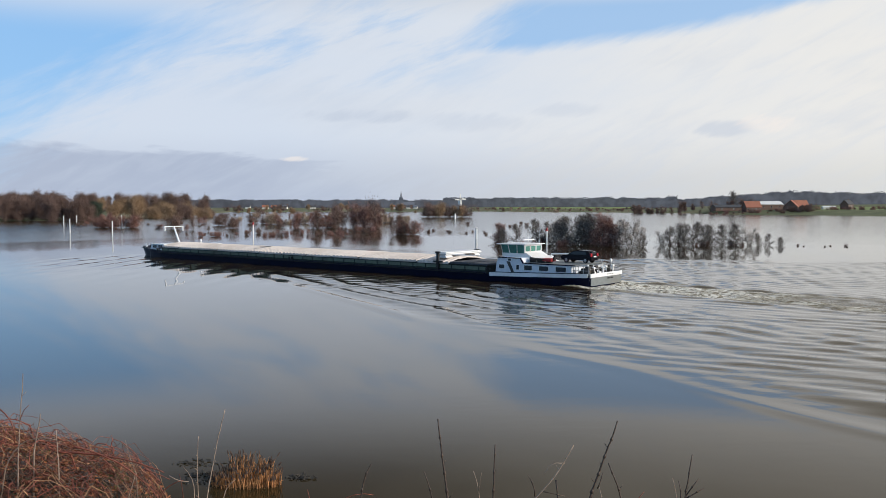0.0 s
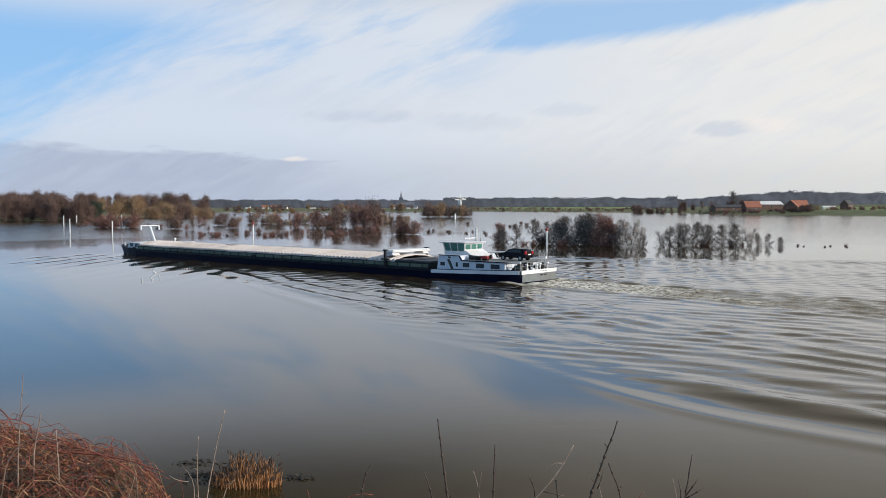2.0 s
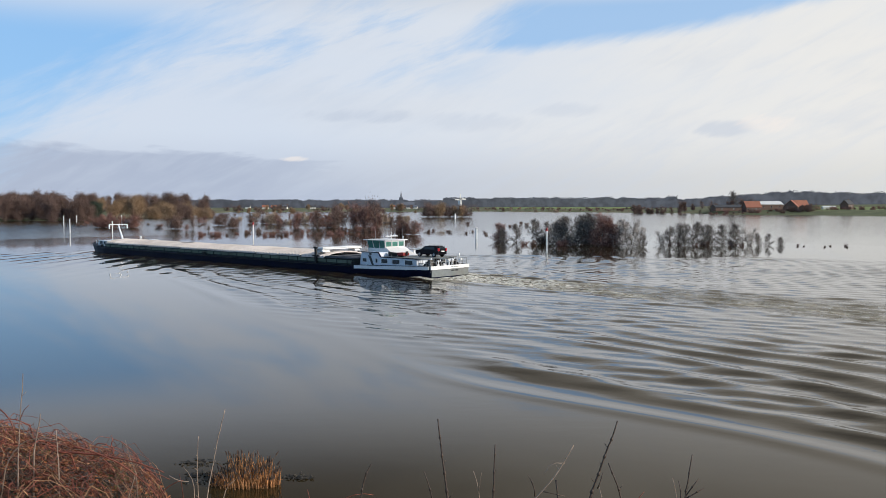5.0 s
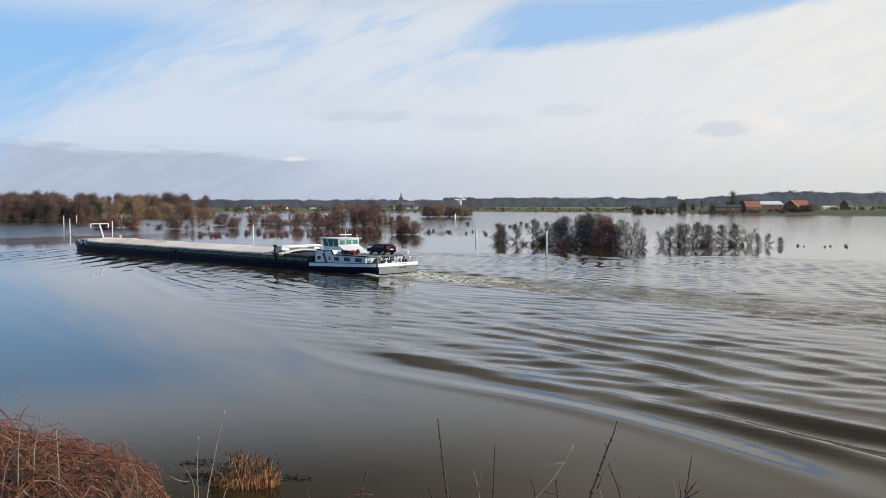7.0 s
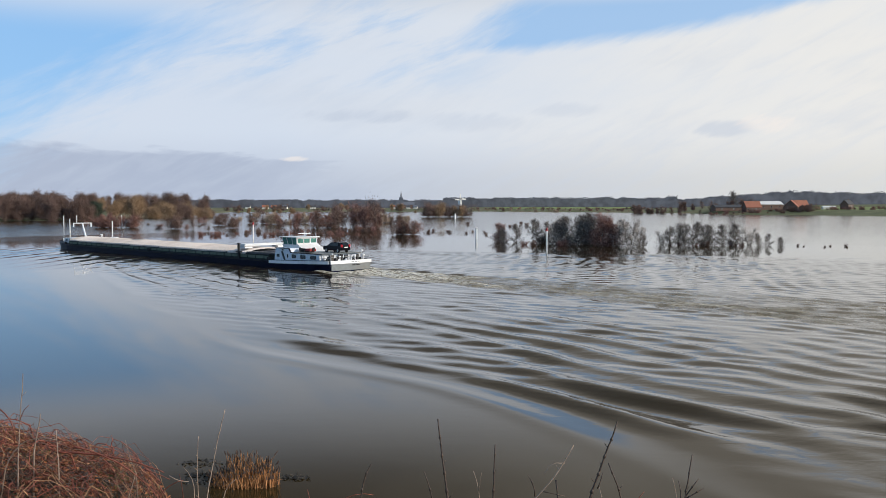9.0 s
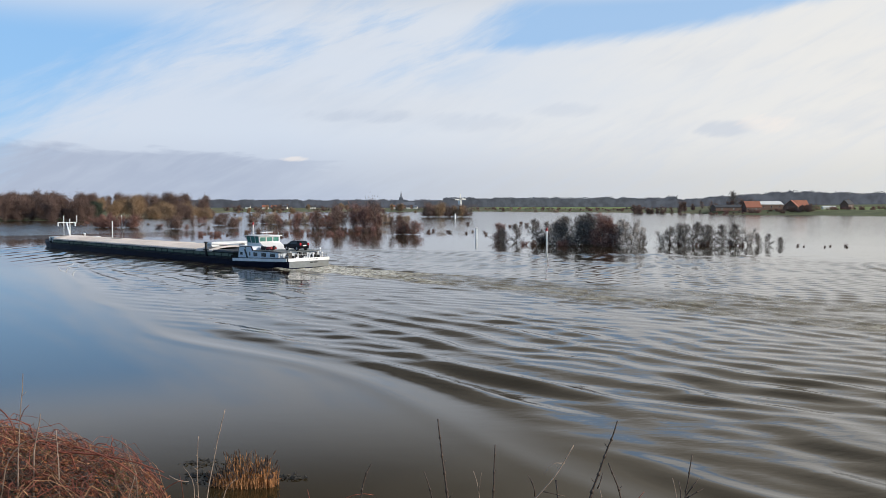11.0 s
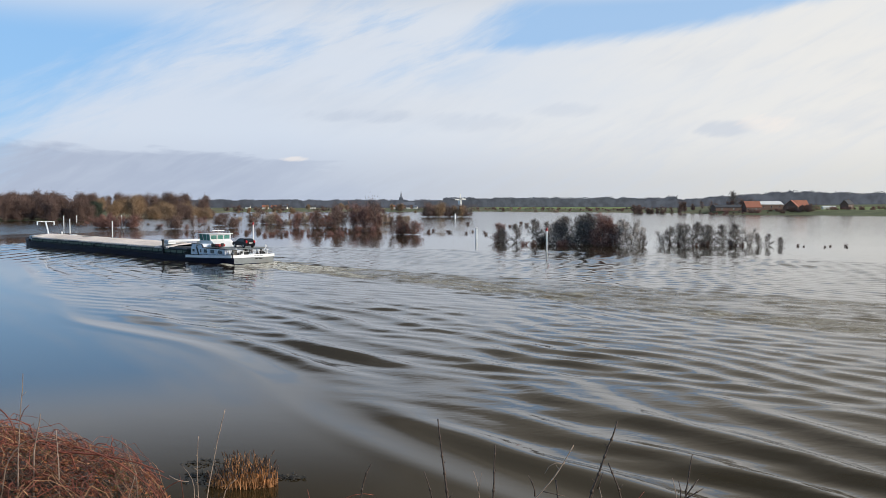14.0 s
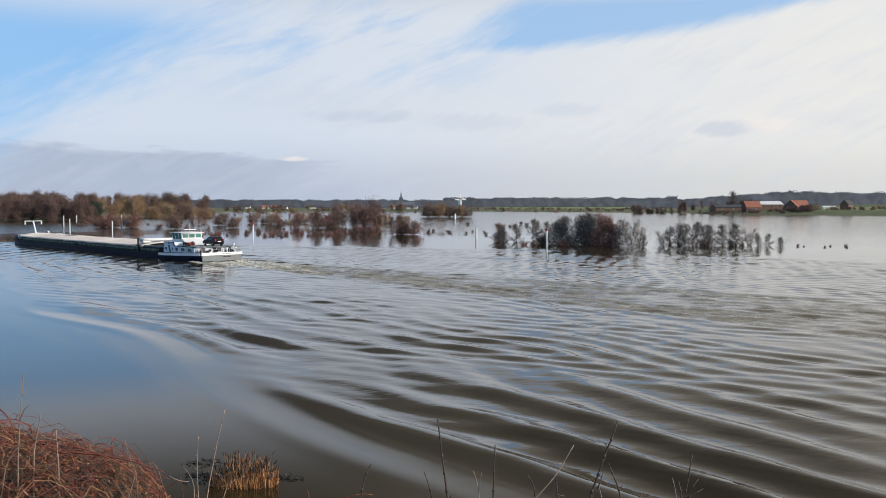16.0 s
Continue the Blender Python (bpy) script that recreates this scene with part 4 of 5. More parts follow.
def make_deck_gear():
    rng = random.Random(8)
    # rails of the aft deck
    for y in (3.55, -3.55):
        for x in np.linspace(0.3, 2.3, 4):
            bm = bmesh.new()
            tube(bm, [(x, y, 1.3), (x, y, 2.3)], 0.03, 0.03, 6)
            part("rail_post", bm, STEEL, barge)
        bm = bmesh.new()
        for z in (1.8, 2.3):
            tube(bm, [(0.2, y, z), (2.4, y, z)], 0.025, 0.025, 6)
        part("rail", bm, STEEL, barge)
    for y in np.linspace(-3.4, 3.4, 8):
        bm = bmesh.new()
        tube(bm, [(0.25, y, 1.3), (0.25, y, 2.0)], 0.025, 0.025, 6)
        part("rail_post", bm, STEEL, barge)
    bm = bmesh.new()
    tube(bm, [(0.25, -3.4, 2.0), (0.25, 3.4, 2.0)], 0.025, 0.025, 6)
    part("rail", bm, STEEL, barge)
    # winches, ventilators and lockers
    for x, y, s in ((1.6, 2.4, 0.5), (1.3, -2.2, 0.45), (1.5, 0.6, 0.4)):
        bm = bmesh.new()
        tube(bm, [(x, y - s, 1.35), (x, y + s, 1.35)], 0.32, 0.32, 12)
        tube(bm, [(x, y - s - 0.05, 1.35), (x, y - s, 1.35)], 0.45, 0.45, 12)
        tube(bm, [(x, y + s, 1.35), (x, y + s + 0.05, 1.35)], 0.45, 0.45, 12)
        box(bm, x - 0.3, x + 0.3, y - s * 0.8, y + s * 0.8, 0.85, 1.1, 0.02)
        part("winch", bm, BLACK, barge)
    for x, y, h in ((0.8, 3.0, 1.75), (0.9, 1.4, 1.95), (0.8, -0.6, 1.9), (0.9, -1.4, 2.0), (0.8, -2.9, 2.05)):
        bm = bmesh.new()
        tube(bm, [(x, y, 0.85), (x, y, h)], 0.14, 0.14, 10)
        tube(bm, [(x, y, h), (x, y, h + 0.16)], 0.24, 0.2, 10)
        part("ventilator", bm, WHITE, barge)
    # unspecified aft clutter; the black boxes also stand in for shadow below the car
    for k in range(26):
        x, y, w = rng.uniform(0.6, 2.3), rng.uniform(-3.3, 3.3), rng.uniform(0.15, 0.4)
        bm = bmesh.new()
        box(bm, x - w * 0.6, x + w * 0.6, y - w, y + w, 0.86, rng.uniform(1.5, 2.3), 0.04)
        part(rng.choice(("deck_locker", "gas_bottle_rack", "pump_casing")), bm, (BLACK, BLACK, WHITE, BLACK, DECK)[k % 5], barge)
    for x, y, z in ((0.9, -2.7, 2.65), (1.0, 2.6, 2.2)):
        bm = bmesh.new()
        tube(bm, [(x, y, 0.85), (x, y, z)], 0.05, 0.05, 8)
        tube(bm, [(x, y, z - 0.05), (x, y, z + 0.12), (x, y, z + 0.26)], 0.17, 0.1, 10)
        part("deck_lantern", bm, WHITE, barge)
    for x, y in ((1.9, 1.6), (1.9, -0.6), (2.0, -3.0)):
        bm = bmesh.new()
        box(bm, x - 0.35, x + 0.35, y - 0.45, y + 0.45, 0.86, 1.7, 0.05)
        part("locker", bm, WHITE, barge)
    for x, y in ((0.7, 2.2), (0.7, -1.9), (14.0, 4.2), (14.0, -4.2), (46, 4.25), (46, -4.25), (77.2, 3.9), (77.2, -3.9)):
        bm = bmesh.new()
        z = hull_top(x) - (0.3 if x < 13 else 0.02)
        for dx in (-0.25, 0.25):
            tube(bm, [(x + dx, y, z - 0.1), (x + dx, y, z + 0.45)], 0.12, 0.12, 8)
            tube(bm, [(x + dx, y, z + 0.45), (x + dx, y, z + 0.52)], 0.17, 0.15, 8)
        part("bollard", bm, BLACK, barge)
    # roof rails and the white boom beside the car
    for y in (3.45, -3.45):
        for x in np.linspace(1.4, 7.4, 6):
            bm = bmesh.new()
            tube(bm, [(x, y, 2.5), (x, y, 2.9)], 0.02, 0.02, 5)
            part("roof_rail_post", bm, STEEL, barge)
    bm = bmesh.new()
    tube(bm, [(9.4, -2.9, 2.6), (9.4, -2.9, 3.35), (4.0, -2.9, 3.6)], 0.13, 0.09, 8)
    part("car_crane", bm, WHITE, barge, "white boom of the car crane")
    # bow: fore cabin, windlass, leaning mast
    bm = bmesh.new()
    prism(bm, [(77.6, 1.0), (81.6, 1.2), (81.2, 2.2), (77.8, 2.15)], -2.3, 2.3)
    bmesh.ops.recalc_face_normals(bm, faces=bm.faces)
    fc = part("fore_cabin", bm, WHITE, barge, "small white fore cabin")
    for y in (2.3, -2.3):
        window_on_side(fc, 78.3, 79.2, 1.5, 1.95, y, frame_mat=NAVY)
        window_on_side(fc, 79.9, 80.7, 1.55, 1.95, y, frame_mat=NAVY)
    bm = bmesh.new()
    prism(bm, [(76.5, 0.8), (86, 1.2), (86, 1.3), (76.5, 1.0)], -1.0, 1.0)
    bmesh.ops.recalc_face_normals(bm, faces=bm.faces)
    part("foredeck", bm, DECK, barge)
    bm = bmesh.new()
    tube(bm, [(83.2, -0.9, 1.65), (83.2, 0.9, 1.65)], 0.35, 0.35, 10)
    box(bm, 82.9, 83.5, -0.7, 0.7, 1.1, 1.45, 0.03)
    part("windlass", bm, BLACK, barge)
    bm = bmesh.new()
    tube(bm, [(84.6, 0.9, 1.2), (84.6, 0.9, 2.0)], 0.1, 0.1, 8)
    tube(bm, [(84.6, -0.9, 1.2), (84.6, -0.9, 2.0)], 0.1, 0.1, 8)
    part("bow_post", bm, WHITE, barge)
    bm = bmesh.new()
    tube(bm, [(76.4, 0, 1.9), (78.1, 0, 5.3)], 0.2, 0.15, 10)
    mast = part("foremast", bm, WHITE, barge, "white leaning foremast with crossbar")
    bm = bmesh.new()
    tube(bm, [(78.1, -1.9, 5.3), (78.1, 1.9, 5.3)], 0.09, 0.09, 8)
    part("crossbar", bm, WHITE, mast)
    for y in (-1.85, 1.85):
        bm = bmesh.new()
        tube(bm, [(78.1, y, 5.35), (78.1, y, 4.5)], 0.13, 0.13, 8)
        part("lantern", bm, WHITE, mast)
    bm = bmesh.new()
    tube(bm, [(72.6, -1.2, 2.4), (72.4, -1.2, 2.95)], 0.16, 0.16, 8)
    tube(bm, [(72.4, -1.2, 2.95), (72.2, -0.9, 3.05)], 0.2, 0.14, 8)
    part("ventilator", bm, WHITE, barge)
    bm = bmesh.new()
    box(bm, 69.5, 71.5, -3.2, -2.4, 2.3, 2.5, 0.03)
    part("gangplank", bm, WHITE, barge)


make_deck_gear()


def settle_barge():
    """Gives the upperworks their true height over the aft deck, and the hold and bow their true length."""
    for ob in barge.children:
        high = ob.name.split(".")[0] in ("deckhouse", "wheelhouse", "roof_rail_post", "car_crane")
        for o in (ob, *ob.children_recursive):
            for v in o.data.vertices:
                if high:
                    v.co.z = 0.86 + (v.co.z - 0.86) * 0.915
                if v.co.x > 14:
                    v.co.x = 14 + (v.co.x - 14) * LONGER


settle_barge()


# ---- what rides on the barge ----
def make_car():
    car = empty("car", "black hatchback car parked on the barge's aft roof", "car")
    bm = bmesh.new()
    # nose towards the bow; half widths narrow towards the roof
    side = [(-2.05, 0.35), (2.0, 0.35), (2.1, 0.6), (2.0, 0.82), (1.15, 0.98), (0.45, 1.42), (-0.3, 1.52), (-1.5, 1.48), (-1.95, 1.1), (-2.1, 0.75)]
    rings = []
    for y, sx, sz in ((-0.86, 0.93, 0.0), (-0.84, 0.985, 1.0), (-0.6, 1.0, 1.0), (0.6, 1.0, 1.0), (0.84, 0.985, 1.0), (0.86, 0.93, 0.0)):
        rings.append([bm.verts.new((x * sx, y * (1 - 0.22 * max(0, (z - 0.95) / 0.55)), z if sz else 0.4 + (z - 0.4) * 0.93)) for x, z in side])
    for p, q in zip(rings, rings[1:]):
        for k in range(len(side)):
            bm.faces.new((p[k], q[k], q[(k + 1) % len(side)], p[(k + 1) % len(side)]))
    bm.faces.new(rings[0])
    bm.faces.new(rings[-1][::-1])
    bmesh.ops.recalc_face_normals(bm, faces=bm.faces)
    part("body", bm, CARPAINT, car)
    for sg in (1, -1):
        bm = bmesh.new()
        prism(bm, [(-1.45, 1.0), (0.85, 1.0), (0.35, 1.38), (-1.35, 1.4)], sg * 0.80, sg * 0.842)
        bmesh.ops.recalc_face_normals(bm, faces=bm.faces)
        part("side_window", bm, DARKGLASS, car)
        bm = bmesh.new()
        box(bm, -2.12, -1.9, sg * 0.72 - 0.12, sg * 0.72 + 0.12, 0.82, 1.2, 0.03)
        part("tail_light", bm, LAMPRED, car, "red tail light")
        bm = bmesh.new()
        box(bm, 1.85, 2.08, sg * 0.62 - 0.16, sg * 0.62 + 0.16, 0.66, 0.82, 0.03)
        part("headlight", bm, STEEL, car)
        for x in (-1.3, 1.3):
            bm = bmesh.new()
            tube(bm, [(x, sg * 0.68, 0.32), (x, sg * 0.88, 0.32)], 0.32, 0.32, 18)
            w = part("wheel", bm, BLACK, car)
            bm = bmesh.new()
            tube(bm, [(x, sg * 0.86, 0.32), (x, sg * 0.9, 0.32)], 0.2, 0.19, 12)
            part("rim", bm, STEEL, w)
    bm = bmesh.new()
    box(bm, -2.14, -2.09, -0.3, 0.3, 0.72, 0.86)
    part("number_plate", bm, WHITE, car)
    bm = bmesh.new()
    box(bm, -2.0, -1.72, -0.55, 0.55, 1.12, 1.4, 0.02, pose(0, 0, 0))
    part("rear_window", bm, DARKGLASS, car)
    return car


car = make_car()


def make_dinghy():
    boat = empty("dinghy", "dark dinghy with a red stern lying on the deckhouse roof", "boat")
    bm = bmesh.new()
    rings = []
    for x, h, z in ((-1.5, 0.5, 0.5), (-0.6, 0.62, 0.46), (0.5, 0.58, 0.46), (1.2, 0.3, 0.52), (1.6, 0.04, 0.62)):
        rings.append([bm.verts.new(p) for p in ((x, h, z), (x, h * 0.75, 0.1), (x, 0, 0.0), (x, -h * 0.75, 0.1), (x, -h, z), (x, -h * 0.8, z - 0.05), (x, 0, z - 0.12), (x, h * 0.8, z - 0.05))])
    for p, q in zip(rings, rings[1:]):
        for k in range(8):
            bm.faces.new((p[k], q[k], q[(k + 1) % 8], p[(k + 1) % 8]))
    bm.faces.new(rings[0])
    bm.faces.new(rings[-1][::-1])
    bmesh.ops.recalc_face_normals(bm, faces=bm.faces)
    part("hull", bm, BLACK, boat)
    bm = bmesh.new()
    box(bm, -1.75, -0.5, -0.56, 0.56, 0.18, 0.56, 0.08)
    part("stern_box", bm, REDPAINT, boat, "red stern")
    bm = bmesh.new()
    box(bm, -2.0, -1.76, -0.18, 0.18, 0.3, 0.75, 0.05)
    part("outboard_motor", bm, BLACK, boat)
    return boat


dinghy = make_dinghy()
RIDERS = [(car, pose(4.0, -0.6, 2.402)), (dinghy, pose(7.6, 2.2, 2.402))]


# ---- marker posts in the water ----
POSTWHITE = material("white_post_paint", (0.75, 0.75, 0.73), 0.6, 0.06, 2.0, dirt=(0.4, 0.36, 0.3))


def make_post(u, dist, height, r, top=None, board=False):
    p = empty("marker_post", "white river marker post standing in the flood", "post", "marker posts")
    p.location = (u * dist, dist, BASE_Z)
    bm = bmesh.new()
    tube(bm, [(0, 0, -2), (0, 0, height)], r, r, 10)
    part("pole", bm, POSTWHITE, p)
    bm = bmesh.new()
    if top:
        tube(bm, [(0, 0, height), (0, 0, height + 0.35), (0, 0, height + 0.7)], r * 2.6, r * 0.6, 10)
        part("topmark", bm, top, p, "red topmark")
    else:
        tube(bm, [(0, 0, height), (0, 0, height + 0.1)], r * 1.15, r * 0.7, 10)
        part("cap", bm, POSTWHITE, p)


for row in ((0.120, 166, 4.4, 0.13, REDPAINT), (0.0385, 231, 3.1, 0.27, None), (-0.2193, 228, 4.1, 0.14, REDPAINT), (-0.382, 247, 4.5, 0.16, None),
            (-0.431, 281, 4.6, 0.16, None), (-0.438, 372, 4.3, 0.2, None), (-0.423, 440, 3.4, 0.22, None), (0.014, 520, 3.4, 0.4, None), (-0.371, 340, 5.0, 0.2, None)):
    make_post(*row)


# ---- far buildings ----
ROOFTILE = material("orange_roof_tiles", (0.3, 0.115, 0.07), 0.8, 0.2, 0.6, 0.2)
ROOFGREY = material("dark_slate_roof", (0.06, 0.062, 0.07), 0.7, 0.2, 0.6, 0.2)
# slate of the far village, paled and blued to paint in the distance haze
HAZED_SLATE = material("hazed_slate", (0.13, 0.14, 0.165), 0.75, 0.2, 0.6, 0.2)
ROOFPALE = material("pale_sheet_roof", (0.72, 0.72, 0.7), 0.5, 0.08, 0.5)
BRICKWALL = material("brown_brick_wall", (0.16, 0.1, 0.075), 0.9, 0.25, 2.0)
PALEWALL = material("pale_rendered_wall", (0.7, 0.67, 0.6), 0.85, 0.08, 1.0)


def make_house(u, dist, length, depth, eave, ridge, turn, roof, wall, label, name="farmhouse", windows=4, chimney=True, z=None):
    h = empty(name, label, "house")
    g = float(ground_height(np.array(u * dist), np.array(dist))) if z is None else z
    h.matrix_basis = pose(u * dist, dist, g - 0.2, 0, 0, turn)
    a, d = length / 2, depth / 2
    bm = bmesh.new()
    pts = [(-d, 0), (d, 0), (d, eave), (0, ridge - 0.15), (-d, eave)]
    e0 = [bm.verts.new((-a, y, q)) for y, q in pts]
    e1 = [bm.verts.new((a, y, q)) for y, q in pts]
    bm.faces.new(e0)
    bm.faces.new(e1[::-1])
    for k in range(5):
        bm.faces.new((e0[k], e1[k], e1[(k + 1) % 5], e0[(k + 1) % 5]))
    bmesh.ops.recalc_face_normals(bm, faces=bm.faces)
    part("wall", bm, wall, h)
    for sg in (1, -1):
        bm = bmesh.new()
        vs = [(-a - 0.4, sg * (d + 0.4), eave - 0.3), (a + 0.4, sg * (d + 0.4), eave - 0.3), (a + 0.4, 0, ridge), (-a - 0.4, 0, ridge)]
        lo = [bm.verts.new(v) for v in vs]
        hi = [bm.verts.new((v[0], v[1], v[2] + 0.25)) for v in vs]
        bm.faces.new(lo)
        bm.faces.new(hi[::-1])
        for k in range(4):
            bm.faces.new((lo[k], hi[k], hi[(k + 1) % 4], lo[(k + 1) % 4]))
        bmesh.ops.recalc_face_normals(bm, faces=bm.faces)
        part("roof", bm, roof, h)
    for k in range(windows):
        x = -a + length * (k + 0.5) / windows
        bm = bmesh.new()
        box(bm, x - 0.5, x + 0.5, -d - 0.05, -d + 0.1, eave * 0.35, eave * 0.75)
        w = part("window", bm, POSTWHITE, h)
        bm = bmesh.new()
        box(bm, x - 0.42, x + 0.42, -d - 0.08, -d, eave * 0.37, eave * 0.73)
        part("pane", bm, DARKGLASS, w)
    if chimney:
        bm = bmesh.new()
        box(bm, a * 0.5 - 0.4, a * 0.5 + 0.4, -0.4, 0.4, ridge - 0.5, ridge + 1.0, 0.03)
        part("chimney", bm, BRICKWALL, h)
    return h


make_house(0.356, 775, 14, 10, 4.2, 9.4, 6, ROOFTILE, BRICKWALL, "farmhouse with an orange tiled roof and dark brick walls")
make_house(0.375, 800, 22, 14, 5.2, 7.8, 4, ROOFPALE, BRICKWALL, "long low barn with a pale sheet roof", "barn", 3, False)
make_house(0.402, 770, 17, 12, 3.2, 9.0, 62, ROOFTILE, BRICKWALL, "gabled barn with an orange tiled roof", "barn", 3, False)
make_house(0.412, 778, 12, 9, 3.4, 8.6, 10, ROOFTILE, BRICKWALL, "farmhouse with an orange tiled roof beside the barn")
make_house(0.333, 800, 34, 12, 3.6, 5.6, 2, ROOFGREY, BRICKWALL, "long dark shed of the farm", "shed", 3, False)
make_house(0.466, 800, 9, 8, 5.0, 8.8, 35, ROOFGREY, BRICKWALL, "house with a slate roof and a pale gable")
make_house(0.445, 820, 12, 5, 2.2, 3.2, 0, ROOFPALE, PALEWALL, "low white outbuilding on the meadow", "outbuilding", 2, False)
for u, dist, ln, roof, wall, turn in ((-0.058, 1300, 13, ROOFTILE, PALEWALL, 0), (-0.040, 1310, 9, ROOFGREY, PALEWALL, 10), (-0.032, 1290, 11, HAZED_SLATE, PALEWALL, -8), (-0.205, 1260, 16, ROOFTILE, PALEWALL, 5),
                                      (-0.195, 1240, 14, ROOFTILE, BRICKWALL, -10), (-0.182, 1280, 12, HAZED_SLATE, PALEWALL, 0), (-0.15, 1270, 14, ROOFGREY, PALEWALL, 12), (-0.225, 1290, 12, ROOFGREY, PALEWALL, 0)):
    make_house(u, dist, ln * 0.55, 6, 2.8, 5.6, turn, roof, wall, "small village house beyond the flooded meadow", "village_house", 3, False)


def make_church():
    c = make_house(-0.0405, 1340, 20, 12, 6, 10, 0, HAZED_SLATE, BRICKWALL, "village church with a slender slate spire", "church", 4, False)
    bm = bmesh.new()
    box(bm, -13.5, -7.5, -3, 3, 0, 17)
    part("tower", bm, HAZED_SLATE, c)
    bm = bmesh.new()
    tube(bm, [(-10.5, 0, 17), (-10.5, 0, 19), (-10.5, 0, 27)], 2.6, 0.1, 8)
    part("spire", bm, HAZED_SLATE, c)


make_church()


def make_mill():
    m = empty("windmill", "white tower windmill with its sails set", "windmill")
    u, dist = 0.0195, 1120
    m.matrix_basis = pose(u * dist, dist, 0.5, 0, 0, 20)
    bm = bmesh.new()
    tube(bm, [(0, 0, 0), (0, 0, 6), (0, 0, 13)], 3.2, 2.0, 14)
    part("tower", bm, POSTWHITE, m)
    bm = bmesh.new()
    tube(bm, [(0, 0, 13), (0, 0, 14.2), (0, 0, 15.2)], 2.3, 0.6, 14)
    part("cap", bm, ROOFGREY, m)
    for k in range(4):
        bm = bmesh.new()
        box(bm, 0.2, 7.4, -0.15, 0.15, -0.15, 0.15, 0.0, Matrix.Translation((0, -2.6, 14)) @ Matrix.Rotation(radians(90 * k + 4), 4, "Y"))
        box(bm, 1.4, 7.4, -0.1, 0.05, 0.1, 1.5, 0.0, Matrix.Translation((0, -2.6, 14)) @ Matrix.Rotation(radians(90 * k + 4), 4, "Y"))
        part("sail", bm, POSTWHITE, m)


make_mill()


# ---- the near bank: brambles, dead stems, reeds ----
CANE_RED = material("red_bramble_cane", (0.17, 0.045, 0.026), 0.6, 0.3, 6.0, per_piece=0.45)
CANE_PALE = material("pale_dead_cane", (0.27, 0.2, 0.155), 0.7, 0.25, 6.0, per_piece=0.3)
CANE_STRAW = material("straw_dead_cane", (0.25, 0.135, 0.07), 0.7, 0.3, 6.0, per_piece=0.5)
CANE_DARK = material("dark_dead_stem", (0.05, 0.033, 0.026), 0.7, 0.3, 8.0, dirt=(0.2, 0.14, 0.1), dirt_scale=9, dirt_amount=0.5)
LEAF_DRY = material("withered_leaf", (0.17, 0.065, 0.026), 0.8, 0.3, 4.0, per_piece=0.5)
LEAF_GREEN = material("dull_green_leaf", (0.06, 0.075, 0.02), 0.6, 0.3, 4.0, per_piece=0.4)
REED = material("dead_reed", (0.42, 0.2, 0.08), 0.8, 0.25, 3.0, per_piece=0.5)
REED_HEAD = material("dark_reed_head", (0.07, 0.045, 0.035), 0.9, 0.3, 5.0, per_piece=0.4)
RAFT = material("dark_drift", (0.03, 0.026, 0.02), 0.7, 0.4, 3.0, 0.4)

STEM_LOOK = {"d": (CANE_DARK, "dark knotty dead stem on the bank", 1.2), "p": (CANE_PALE, "pale dry broken stem on the bank", 0.7), "r": (CANE_RED, "red-brown bramble cane on the bank", 1.2)}


def stem(kind, r, y, foot, tip, bow):
    """A dead stem with knots and a slight bow, rooted on the bank below its foot."""
    mat, label, stout = STEM_LOOK[kind]
    rng = random.Random(int(1000 * (foot[0] + 9) + 77 * tip[1]))
    r *= stout
    a, b = Vector((foot[0], y, foot[1])), Vector((tip[0], y, tip[1]))
    d = (b - a).normalized()
    side = Vector((-d.z, 0, d.x))
    n = max(3, int((b - a).length / 0.05))
    fine = []
    for j in range(n + 1):
        f = j / n
        kink = (rng.uniform(-1, 1) * 0.0022, rng.uniform(-1, 1) * 0.003)
        fine.append(a.lerp(b, f) + side * (bow * 4 * f * (1 - f) + kink[0]) + Vector((0, kink[1], 0)))
    if n > 3 and d.z > 0.2:
        low = a - d * 0.15
        g = float(ground_height(np.array(low.x), np.array(low.y)))
        fine.insert(0, Vector((low.x, low.y, min(low.z, g - 0.02))))
    root = empty("dead_stem", label, "plant stem", "dead stems on the bank")
    bm = bmesh.new()
    tube(bm, fine, r, r * 0.5, 6)
    if kind == "d":
        for j in range(2, len(fine) - 1, 2):
            e = (fine[j + 1] - fine[j]).normalized()
            rr = r * (1.7 - 0.7 * j / len(fine))
            tube(bm, [fine[j] - e * rr, fine[j] + e * rr * 0.2, fine[j] + e * rr * 1.2], rr, rr * 0.5, 6)
    if n > 5:
        for j in range(n // 3, n - 1, 2):
            e = Vector((rng.choice((-1, 1)) * 0.7, rng.uniform(-0.5, 0.5), 0.6)) * rng.uniform(0.012, 0.04)
            tube(bm, [fine[j], fine[j] + e * 0.6, fine[j] + e + Vector((0, 0, 0.008))], r * 0.4, r * 0.15, 5)
    part("stem", bm, mat, root, smooth=True)


